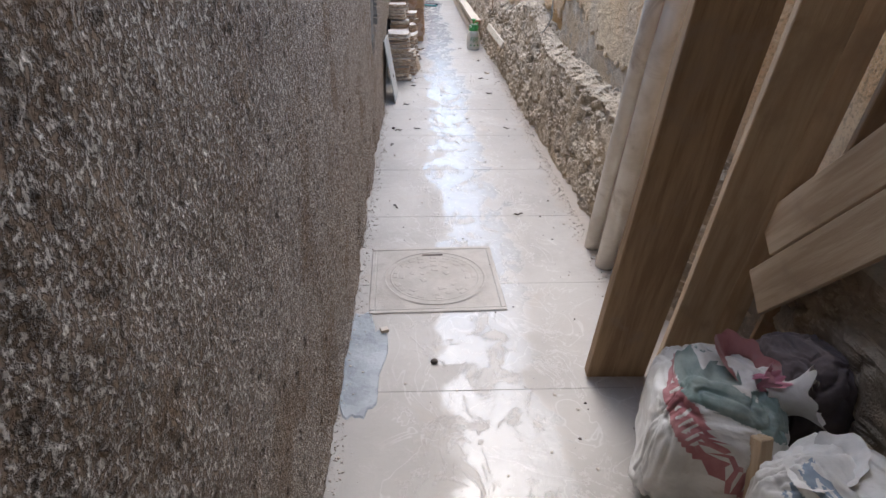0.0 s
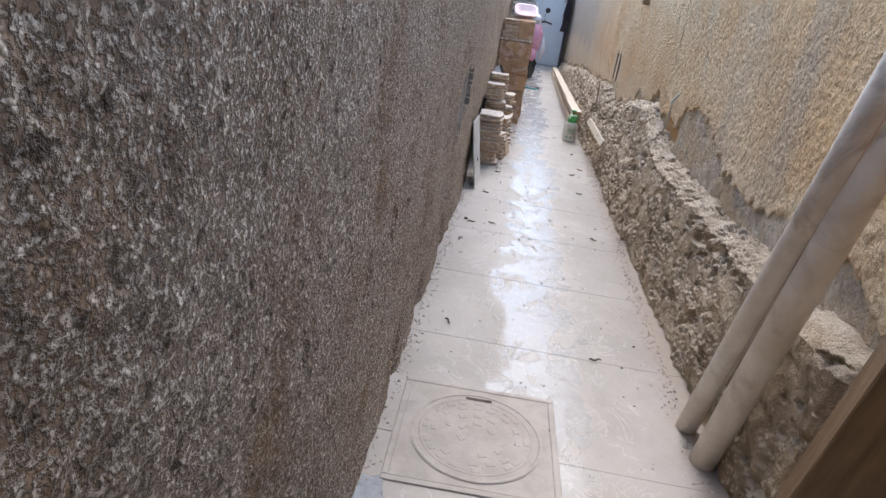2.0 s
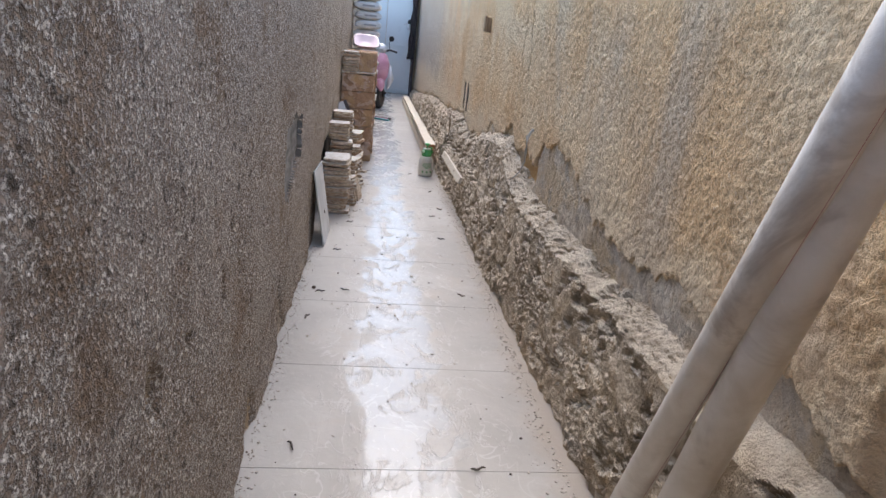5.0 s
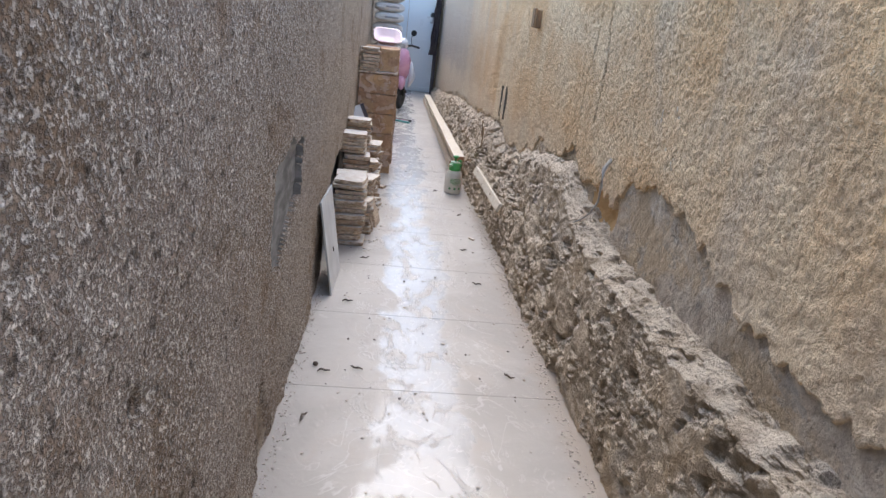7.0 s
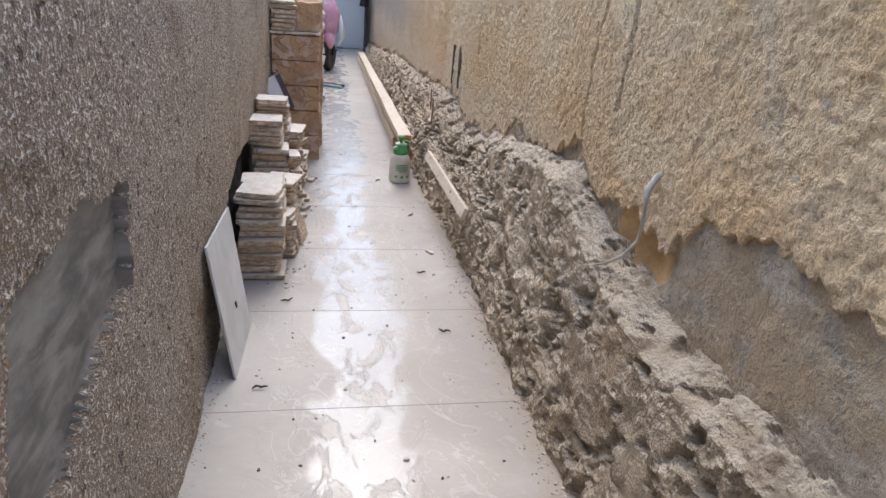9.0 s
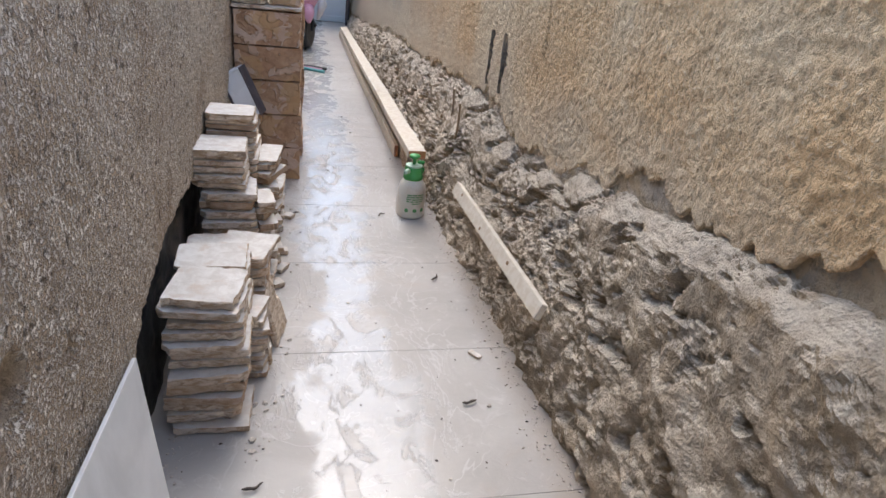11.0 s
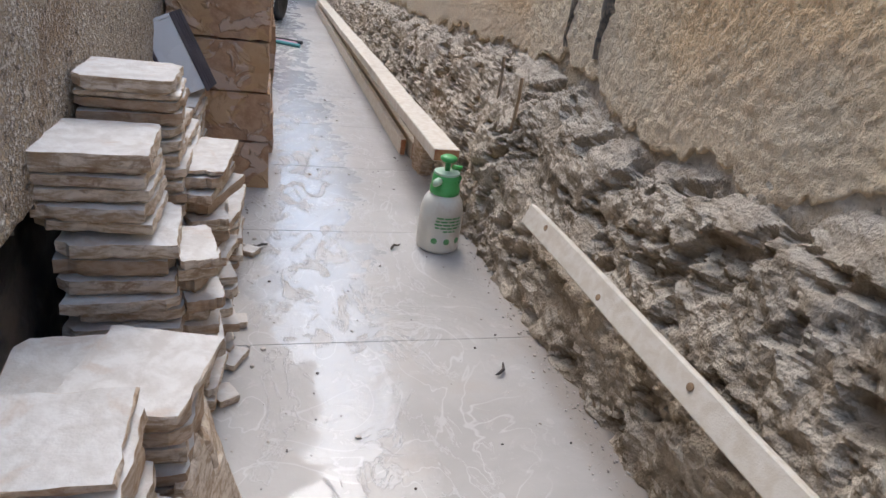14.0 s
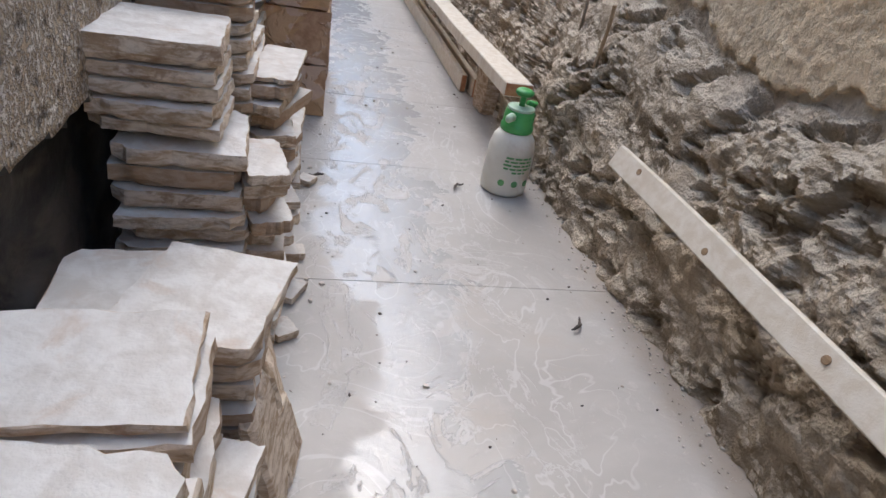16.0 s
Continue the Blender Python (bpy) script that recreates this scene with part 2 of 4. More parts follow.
M_PAPER = simple("paper_sack", (0.66, 0.63, 0.58), (0.78, 0.75, 0.71), 9, 0.8, 60, 0.002)
M_INK = simple("grey_ink", (0.30, 0.29, 0.28), (0.38, 0.36, 0.35), 9, 0.8)
M_BLUEINK = simple("faded_blue_ink", (0.20, 0.26, 0.34), (0.30, 0.36, 0.42), 9, 0.7)
M_BOTTLE = simple("milky_plastic", (0.70, 0.66, 0.56), (0.78, 0.75, 0.66), 9, 0.4, 60, 0.0004, stain=(0.60, 0.52, 0.42))
M_GREEN = simple("green_plastic", (0.06, 0.33, 0.08), (0.10, 0.42, 0.12), 9, 0.35, 60, 0.0003)
M_PALEGREEN = simple("pale_green_plastic", (0.42, 0.58, 0.42), (0.52, 0.66, 0.50), 9, 0.4, 60, 0.0003)
M_GREENINK = simple("green_print", (0.10, 0.30, 0.10), (0.16, 0.38, 0.15), 20, 0.5)
M_DOOR = simple("pale_blue_metal", (0.80, 0.85, 0.87), (0.85, 0.89, 0.90), 1.2, 0.35, 8, 0.002)
M_DARKCLOTH = simple("dark_hanging_cloth", (0.09, 0.075, 0.08), (0.16, 0.13, 0.13), 6, 0.9, 90, 0.002)
M_BLACK = simple("black_rubber", (0.018, 0.018, 0.019), (0.04, 0.04, 0.04), 9, 0.6)
M_PINK = simple("pink_paint", (0.70, 0.34, 0.45), (0.76, 0.42, 0.52), 5, 0.25, 60, 0.0002)
M_WHITE = simple("white_paint", (0.74, 0.74, 0.75), (0.80, 0.80, 0.80), 5, 0.3, 60, 0.0002)
M_PINKPLASTIC = simple("pale_pink_plastic", (0.72, 0.54, 0.56), (0.78, 0.60, 0.62), 9, 0.4)
M_STEEL = simple("dull_steel", (0.42, 0.43, 0.44), (0.62, 0.63, 0.64), 9, 0.4, metal=0.85)
M_IRONDUST = simple("dusty_cast_cover", (0.42, 0.385, 0.345), (0.50, 0.465, 0.42), 10, 0.65, 60, 0.002, stain=(0.40, 0.35, 0.30))
M_CABLE = simple("dirty_cable", (0.42, 0.38, 0.32), (0.60, 0.56, 0.50), 12, 0.7)
M_SOOT = simple("black_soot", (0.05, 0.043, 0.036), (0.18, 0.14, 0.10), 40, 0.95, stain=(0.42, 0.30, 0.18))
M_CHIP = simple("debris", (0.40, 0.35, 0.29), (0.70, 0.64, 0.56), 40, 0.9)
M_DARKCHIP = simple("dark_debris", (0.05, 0.04, 0.035), (0.14, 0.11, 0.09), 30, 0.9)
M_BLUEFLOOR = simple("wet_blue_grey_cement", (0.27, 0.30, 0.33), (0.40, 0.43, 0.46), 6, 0.3, 40, 0.003)
M_CLAY = simple("orange_clay", (0.46, 0.28, 0.12), (0.60, 0.40, 0.20), 9, 0.95, 40, 0.01, spec=0.2)
M_CYAN = simple("cyan_plastic", (0.12, 0.42, 0.46), (0.18, 0.50, 0.52), 9, 0.4)


# ---- mesh tools ----
def part(name, bm, material, parent=None, label="", smooth=False):
    """One mesh object, under a thing where a parent is given."""
    me = bpy.data.meshes.new(name)
    bm.to_mesh(me)
    bm.free()
    for m in material if isinstance(material, (list, tuple)) else [material]:
        me.materials.append(m)
    if smooth:
        me.polygons.foreach_set("use_smooth", [True] * len(me.polygons))
    ob = new(name, me)
    if parent:
        ob.parent = parent
    if label:
        ob["label"] = label
    return ob


def thing(name, m, label, category, group="", kind=""):
    ob = new(name)
    ob.matrix_world = m
    return tagged(ob, label, category, group, kind)


def box(x0, x1, y0, y1, z0, z1, bevel=0.004, bm=None, m=None, seg=1):
    bm = bm or bmesh.new()
    vs = bmesh.ops.create_cube(bm, size=1)["verts"]
    for v in vs:
        v.co = Vector(((x0 + x1) / 2 + v.co.x * (x1 - x0), (y0 + y1) / 2 + v.co.y * (y1 - y0), (z0 + z1) / 2 + v.co.z * (z1 - z0)))
    if bevel:
        es = list({e for v in vs for e in v.link_edges})
        vs = list(set(vs) | set(bmesh.ops.bevel(bm, geom=es, offset=bevel, segments=seg, affect="EDGES", profile=0.5)["verts"]))
        vs = [v for v in vs if v.is_valid]
    if m:
        for v in vs:
            v.co = m @ v.co
    return bm


def lathe(profile, steps=28, bm=None, m=None):
    bm = bm or bmesh.new()
    rings = []
    for r, z in profile:
        rings.append([bm.verts.new((r * math.cos(a), r * math.sin(a), z)) for a in np.linspace(0, 2 * math.pi, steps, endpoint=False)])
    for a, b in zip(rings, rings[1:]):
        for i in range(steps):
            bm.faces.new((a[i], a[(i + 1) % steps], b[(i + 1) % steps], b[i]))
    bm.faces.new(list(reversed(rings[0])))
    bm.faces.new(rings[-1])
    if m:
        for ring in rings:
            for v in ring:
                v.co = m @ v.co
    return bm


def tube(points, r, steps=10, bm=None):
    bm = bm or bmesh.new()
    pts = [Vector(p) for p in points]
    rings = []
    for i, p in enumerate(pts):
        d = (pts[min(i + 1, len(pts) - 1)] - pts[max(i - 1, 0)]).normalized()
        q = d.to_track_quat("Z", "Y")
        rad = r[i] if isinstance(r, (list, tuple)) else r
        rings.append([bm.verts.new(p + q @ Vector((rad * math.cos(a), rad * math.sin(a), 0))) for a in np.linspace(0, 2 * math.pi, steps, endpoint=False)])
    for a, b in zip(rings, rings[1:]):
        for i in range(steps):
            bm.faces.new((a[i], a[(i + 1) % steps], b[(i + 1) % steps], b[i]))
    bm.faces.new(list(reversed(rings[0])))
    bm.faces.new(rings[-1])
    return bm


def lattice(u, v, seed):
    """Smooth value noise in 0..1 over two arrays."""
    iu, iv = np.floor(u).astype(np.int64), np.floor(v).astype(np.int64)
    fu, fv = u - iu, v - iv
    fu, fv = fu * fu * (3 - 2 * fu), fv * fv * (3 - 2 * fv)

    def h(a, b):
        k = (a * 374761393 + b * 668265263 + seed * 974711) & 0xFFFFFFFF
        k = ((k ^ (k >> 13)) * 1274126177) & 0xFFFFFFFF
        return ((k ^ (k >> 16)) & 0xFFFF) / 65535.0
    return (h(iu, iv) * (1 - fu) + h(iu + 1, iv) * fu) * (1 - fv) + (h(iu, iv + 1) * (1 - fu) + h(iu + 1, iv + 1) * fu) * fv


def fbm(u, v, seed, octaves=4):
    out, amp, tot = 0, 1.0, 0
    for i in range(octaves):
        out = out + amp * lattice(u * 2 ** i, v * 2 ** i, seed + i * 17)
        tot += amp
        amp *= 0.55
    return out / tot


def cell(u, v, seed):
    """Distance to the nearest scattered centre, and that centre's own random value."""
    iu, iv = np.floor(u), np.floor(v)
    best, own = np.full(u.shape, 9.0), np.zeros(u.shape)
    for a in (-1, 0, 1):
        for b in (-1, 0, 1):
            cu, cv = iu + a, iv + b
            pu = cu + 0.15 + 0.7 * lattice(cu, cv, seed)
            pv = cv + 0.15 + 0.7 * lattice(cu, cv, seed + 5)
            dd = np.hypot(u - pu, v - pv)
            near = dd < best
            best = np.where(near, dd, best)
            own = np.where(near, lattice(cu, cv, seed + 9), own)
    return best, own


def sheet(name, xyz, materials, slots=None, flip=False, smooth=True):
    """A grid mesh from an array of points, rows by columns."""
    a, b = xyz.shape[:2]
    i = np.arange(a * b).reshape(a, b)
    q = np.stack((i[:-1, :-1], i[1:, :-1], i[1:, 1:], i[:-1, 1:]), -1).reshape(-1, 4)
    if flip:
        q = q[:, ::-1]
    me = bpy.data.meshes.new(name)
    me.from_pydata(xyz.reshape(-1, 3).tolist(), [], q.tolist())
    for m in materials:
        me.materials.append(m)
    me.polygons.foreach_set("use_smooth", [smooth] * len(me.polygons))
    if slots is not None:
        me.polygons.foreach_set("material_index", slots.reshape(-1).astype(np.int32))
    return new(name, me)


def steps(*spans):
    """Positions along a line: (start, end, step) spans set end to end."""
    out = [np.arange(a, b - s * 0.5, s) for a, b, s in spans]
    return np.concatenate(out + [np.array([spans[-1][1]])])


def inside(y, z, poly):
    r = np.zeros(y.shape, bool)
    for (ya, za), (yb, zb) in zip(poly, poly[1:] + poly[:1]):
        hit = ((za > z) != (zb > z)) & (y < (yb - ya) * (z - za) / (zb - za + 1e-12) + ya)
        r ^= hit
    return r


# ---- setting ----
WALL_TOP, WEST_TOP = 2.25, 1.95


def recess(y):
    """The east wall steps back beside the first metres of the alley."""
    return 0.24 * np.clip((2.22 - y) / 0.25, 0, 1)


# left wall: coarse pebble-dash with gouges, a smooth cement patch and a stripped, blackened base recess
ys = steps((-3.0, 0.2, 0.06), (0.2, 3.4, 0.0075), (3.4, 6.4, 0.010), (6.4, 9.0, 0.02), (9.0, 17.0, 0.06))
zs = steps((-0.02, 1.7, 0.0095), (1.7, WEST_TOP, 0.03))
Y, Z = np.meshgrid(ys, zs, indexing="ij")
grain = fbm(Y * 58, Z * 58, 3, 2)
X = 0.050 + 0.006 * (grain - 0.5) + 0.010 * (fbm(Y * 16, Z * 16, 11, 3) - 0.5) + 0.024 * (fbm(Y * 2.2, Z * 2.2, 21, 3) - 0.5)
wob = 0.05 * (fbm(Y * 9, Z * 9, 31, 3) - 0.5)
wob2 = 0.05 * (fbm(Y * 9, Z * 9, 41, 3) - 0.5)
patch = inside(Y + wob, Z + wob2, [(4.20, 0.64), (4.17, 0.76), (4.27, 0.97), (4.56, 1.02), (4.79, 0.98), (4.75, 0.78), (4.46, 0.69), (4.32, 0.62)])
# plaster is missing here; the near-black colour carries the recess's shade
base_top = np.interp(Y, [5.75, 5.9, 6.2, 6.6, 7.0, 7.4, 8.2, 8.5], [-0.1, 0.33, 0.50, 0.55, 0.53, 0.47, 0.42, -0.1])
base_gap = (Z + wob) < base_top
gouge = np.zeros(Y.shape)
for gy, gz, ry, rz, dep in ((5.55, 0.77, 0.035, 0.05, 0.05), (3.12, 0.89, 0.018, 0.025, 0.02), (2.39, 0.775, 0.035, 0.055, 0.022), (2.09, 0.72, 0.04, 0.09, 0.015),
                            (2.62, 0.77, 0.015, 0.02, 0.02), (1.62, 0.80, 0.010, 0.035, 0.02), (2.94, 0.76, 0.016, 0.06, 0.02), (4.06, 0.24, 0.05, 0.09, 0.025),
                            (4.10, 0.09, 0.06, 0.11, 0.05), (4.13, 0.03, 0.1, 0.05, 0.03), (5.75, 0.70, 0.02, 0.03, 0.02), (3.35, 0.06, 0.08, 0.10, 0.03),
                            (5.1, 0.62, 0.012, 0.03, 0.015), (1.2, 0.5, 0.012, 0.04, 0.02), (3.7, 0.72, 0.012, 0.02, 0.015), (2.75, 0.1, 0.06, 0.12, 0.02)):
    r = np.hypot((Y + 0.6 * wob - gy) / ry, (Z + 0.6 * wob2 - gz) / rz)
    gouge = np.maximum(gouge, dep * np.clip(1.6 - 1.2 * r, 0, 1))
X = X - gouge
X = np.where(patch, 0.030 + 0.012 * (fbm(Y * 3 + Z * 6, Z * 22 - Y * 9, 51, 3) - 0.5), X)
X = np.where(base_gap, -0.015 + 0.035 * (fbm(Y * 8, Z * 8, 61, 4) - 0.5), X)
X = np.where(Z < 0.05, X + 0.012 * fbm(Y * 12, Z * 3, 71, 2), X)
slot = np.where(base_gap, 2, np.where(patch, 1, np.where(gouge > 0.018, 3, 0)))[:-1, :-1]
tagged(sheet("wall_west", np.stack((X, Y, Z), -1), [M_DASH, M_WETCEM, M_BASEGAP, M_GREY], slot, flip=True),
       "brown pebble-dash alley wall with gouges and bare patches", "wall", kind="structure")
part("wall_west_core", box(-0.30, -0.06, -3.0, 17.4, -0.02, WEST_TOP, 0), M_GREY)["kind"] = "structure"

# right wall: bare cement coat, and the ochre plaster that has fallen off along its foot
EDGE_Y = [-3, 0, 2.2, 2.56, 3.24, 3.5, 3.9, 4.45, 4.75, 4.86, 5.1, 5.3, 5.52, 5.85, 6.25, 6.6, 7.0, 7.4, 8.1, 8.8, 9.7, 11.8, 14, 17.4]
EDGE_Z = [0.8, 0.8, 0.73, 0.82, 0.78, 0.77, 0.84, 0.98, 0.90, 0.78, 0.83, 0.82, 0.94, 0.86, 0.84, 0.75, 0.66, 0.60, 0.72, 0.66, 0.61, 0.53, 0.36, 0.15]
TOP_Z = [0.68, 0.68, 0.70, 0.69, 0.67, 0.66, 0.66, 0.65, 0.65, 0.66, 0.70, 0.78, 0.88, 0.84, 0.80, 0.74, 0.66, 0.60, 0.70, 0.65, 0.60, 0.52, 0.35, 0.14]
ys = steps((-3.0, 1.4, 0.06), (1.4, 8.6, 0.0075), (8.6, 17.4, 0.04))
jag = 0.13 * (fbm(ys * 5, ys * 0, 5, 4) - 0.5) + 0.06 * (fbm(ys * 30, ys * 0, 8, 2) - 0.5)
lower = np.interp(ys, EDGE_Y, EDGE_Z) + jag
k = steps((0, 1.0, 0.0075), (1.0, 1.6, 0.05), (1.6, WALL_TOP - 0.5, 0.3))
k[-1] = WALL_TOP - 0.5
Y = np.repeat(ys[:, None], len(k) + 1, 1)
Z = np.concatenate((lower[:, None] + 0.004, lower[:, None] + k[None, :] * (WALL_TOP - lower[:, None]) / k[-1]), 1)
X = 1.380 + 0.009 * (fbm(Y * 62, Z * 62, 13, 1) - 0.5) + 0.006 * (fbm(Y * 12, Z * 12, 17, 2) - 0.5) + 0.03 * (fbm(Y * 1.6, Z * 1.6, 23, 3) - 0.5)
X[:, 1] += 0.004
X[:, 0] = 1.412
X = X + recess(Y)
# two long cracks that run down from above
for cy, cz0, cz1, ph in ((5.52, 0.90, 1.9, 0.0), (5.33, 1.10, 1.9, 2.0), (7.3, 1.0, 1.9, 4.0)):
    line = cy + 0.03 * np.sin(Z * 7 + ph) + 0.03 * (fbm(Z * 14, Z * 0, 81, 3) - 0.5)
    X += np.where((np.abs(Y - line) < 0.007) & (Z > cz0) & (Z < cz1), 0.022, 0)
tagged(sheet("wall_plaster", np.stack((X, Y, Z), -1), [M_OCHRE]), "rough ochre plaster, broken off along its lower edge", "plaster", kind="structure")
zs = steps((0.35, 1.15, 0.014), (1.15, WALL_TOP, 0.8))
ys = steps((-3.0, 1.4, 0.1), (1.4, 8.6, 0.016), (8.6, 17.4, 0.08))
Y, Z = np.meshgrid(ys, zs, indexing="ij")
X = 1.398 + 0.020 * (fbm(Y * 9, Z * 9, 33, 4) - 0.5) + 0.010 * (fbm(Y * 30, Z * 30, 35, 2) - 0.5)
hollow = np.clip(1.4 - 1.2 * np.hypot((Y - 5.02) / 0.17, (Z - 0.76) / 0.12), 0, 1)
X = X + 0.06 * hollow + recess(Y)
clay = (hollow > 0.25)[:-1, :-1].astype(int)
tagged(sheet("wall_east", np.stack((X, Y, Z), -1), [M_GREY, M_CLAY], clay), "bare grey cement coat of the alley wall", "wall", kind="structure")
part("wall_east_core", box(1.74, 1.95, -3.0, 17.4, -0.02, WALL_TOP, 0), M_GREY)["kind"] = "structure"

# rubble footing under the plaster, with a dusty ledge
ys = steps((-3.0, 1.4, 0.04), (1.4, 8.4, 0.0065), (8.4, 17.2, 0.03))
n_face, n_ledge = 96, 28
top = np.interp(ys, EDGE_Y, TOP_Z) + 0.03 * (fbm(ys * 4, ys * 0, 91, 3) - 0.5)
flat = np.interp(ys, [-3, 4.6, 6.2, 7.0, 17], [1.0, 1.0, 0.45, 0.15, 0.1])[:, None]
s = np.linspace(0, 1, n_face)[None, :]
w = np.linspace(0, 1, n_ledge)[None, 1:]
foot_x = np.interp(ys, [-3, 3, 5, 7.5, 8.1, 9.2, 17], [1.27, 1.27, 1.225, 1.21, 1.18, 1.22, 1.27])[:, None]
lip_x = 1.29 * flat + 1.33 * (1 - flat)
lip_z = top[:, None] - (0.07 * flat + 0.10 * (1 - flat))
FX = foot_x + (lip_x - foot_x) * (s ** 1.5)
FZ = -0.02 + (lip_z + 0.02) * s
LX = lip_x + (1.43 - lip_x) * w
LZ = lip_z + (top[:, None] + 0.01 - lip_z) * w ** 0.8
X, Z = np.concatenate((FX, LX), 1), np.concatenate((FZ, LZ), 1)
Y = np.repeat(ys[:, None], X.shape[1], 1)
A = Z + 0.8 * (X - 1.25)
wy, wz = 0.06 * (fbm(Y * 6, A * 6, 101, 3) - 0.5), 0.06 * (fbm(Y * 6, A * 6, 111, 3) - 0.5)
f1, own = cell((Y + wy) * 7.5 + A * 2.0, (A + wz) * 9, 7)
f2, own2 = cell((Y + wy) * 19, (A + wz) * 23, 19)
rough_zone = np.interp(Y, [-3, 4.5, 6.0, 17], [0.75, 0.75, 1.15, 1.0])


def ridge(u, v, seed, octaves=4):
    """Sharp-crested noise in 0..1."""
    got, amp, tot = 0, 1.0, 0
    for o in range(octaves):
        got = got + amp * (1 - np.abs(2 * lattice(u * 2 ** o, v * 2 ** o, seed + o * 13) - 1))
        tot += amp
        amp *= 0.55
    return got / tot


P, Q = Y * 0.86 + A * 0.5, A * 0.86 - Y * 0.5
upper = np.concatenate((np.clip((s - 0.55) / 0.45, 0, 1) * np.ones_like(FX), np.ones_like(LX)), 1)
calm = 1 - 0.45 * upper * np.interp(Y, [5.0, 6.2], [1, 1])
out = rough_zone * calm * (0.020 * (0.45 - f1) * (0.2 + 1.3 * own) + 0.055 * (ridge((P + wy) * 2.6, (Q + wz) * 5.0, 121, 5) - 0.60)
                           + 0.050 * (fbm(P * 5, Q * 9, 125, 5) - 0.5) + 0.020 * (ridge((Y + wz) * 12, (A + wy) * 9, 151, 3) - 0.6))
crumb = np.clip((fbm(Y * 4, A * 4, 161, 3) - 0.40) * 6, 0.15, 1)
out = out + 0.024 * crumb * (fbm(Y * 48, A * 48, 171, 2) - 0.5) + 0.010 * crumb * (0.45 - f2)
pit = fbm(Y * 10 + 3 * A, A * 12, 141, 4)
out = out - 0.05 * np.clip((pit - 0.58) * 6, 0, 1) * rough_zone
out = out + 0.05 * np.exp(-((Y - 8.15) / 0.16) ** 2 - ((Z - 0.36) / 0.14) ** 2)
ledge = np.concatenate((np.zeros_like(s), w), 1)
near_top = np.clip(1 - ledge, 0, 1)
out = out * 0.85
X = X - out * (0.25 + 0.75 * near_top)
Z = Z + out * (0.25 + 0.5 * np.clip(s.max() * ledge * 2, 0, 1)) * np.clip(Z * 6, 0, 1)
X = np.maximum(X, 1.145) + recess(Y)
tagged(sheet("rubble_footing", np.stack((X, Y, Z), -1), [M_RUBBLE], smooth=False), "exposed rubble and mortar footing with a dusty ledge", "wall footing", kind="structure")

# far end: pale blue metal door in its wall; the near end behind the walker is closed by a wall
part("wall_north", box(-0.3, 1.95, 17.12, 17.4, -0.02, 2.42, 0), M_GREY)["kind"] = "structure"
part("wall_south", box(-0.3, 1.95, -3.25, -3.0, -0.02, 2.42, 0), M_GREY)["kind"] = "structure"
# unseen slab with two side pieces, added to darken the first metres
tagged(part("ceiling", box(-0.3, 1.95, -3.25, 1.05, 2.42, 2.60, 0), M_GREY), "unseen cement slab added to shade the start of the alley", "ceiling", kind="structure")
part("shade_slab_side_west", box(-0.3, -0.06, -3.25, 1.05, WEST_TOP, 2.42, 0), M_GREY)["kind"] = "structure"
part("shade_slab_side_east", box(1.74, 1.95, -3.25, 1.05, WALL_TOP, 2.42, 0), M_GREY)["kind"] = "structure"
gate = thing("door_1", pose(0, 0, 0), "pale blue-grey sheet metal gate, closed", "door", kind="structure")
for x0, x1 in ((-0.02, 0.62), (0.628, 1.268)):
    leaf = part("leaf", box(x0, x1, 17.02, 17.06, 0.01, 2.34, 0.004), M_DOOR, gate)
    for z0 in (0.06, 1.10, 2.20):
        part("rail", box(x0 + 0.02, x1 - 0.02, 17.008, 17.022, z0, z0 + 0.05, 0.002), M_DOOR, leaf)
part("jamb", box(1.27, 1.33, 17.0, 17.12, 0, 2.4, 0.003), M_DARKCLOTH, gate, "dark steel jamb")

# ---- things at the start of the alley ----
def manhole():
    m = thing("manhole_cover", pose(0.402, 2.505, 0.001, 0, 0, 1.5) @ Matrix.Diagonal((1, 1, 0.5, 1)), "dusty round manhole cover in a square frame in the floor", "manhole cover")
    bm = bmesh.new()
    for x0, x1, y0, y1 in ((-0.29, 0.29, -0.285, -0.262), (-0.29, 0.29, 0.262, 0.285), (-0.29, -0.267, -0.261, 0.261), (0.267, 0.29, -0.261, 0.261)):
        box(x0, x1, y0, y1, 0.001, 0.009, 0.003, bm)
    part("frame", bm, M_IRONDUST, m)
    part("plate", box(-0.265, 0.265, -0.26, 0.26, 0.0, 0.006, 0.001), M_IRONDUST, m)
    part("lid", lathe([(0.232, 0.005), (0.236, 0.013), (0.226, 0.014), (0.222, 0.009), (0.205, 0.009), (0.2, 0.012), (0.194, 0.009), (0.001, 0.009)], 48), M_IRONDUST, m)
    bm = bmesh.new()
    rng = random.Random(4)
    for ring, count in ((0.06, 6), (0.105, 11), (0.15, 16), (0.18, 20)):
        for i in range(count):
            if rng.random() < 0.8:
                box(-0.016, 0.016, -0.011, 0.011, 0.008, 0.0125, 0.002, bm, pose(0, 0, 0, 0, 0, 360 * i / count + rng.uniform(-4, 4)) @ pose(0, ring, 0))
    part("tread_pattern", bm, M_IRONDUST, m)["kind"] = "stuff"
    part("lifting_slot", box(-0.05, 0.05, 0.195, 0.212, 0.009, 0.0135, 0.002), M_DARKCHIP, m, "dark dirt-filled lifting slot")


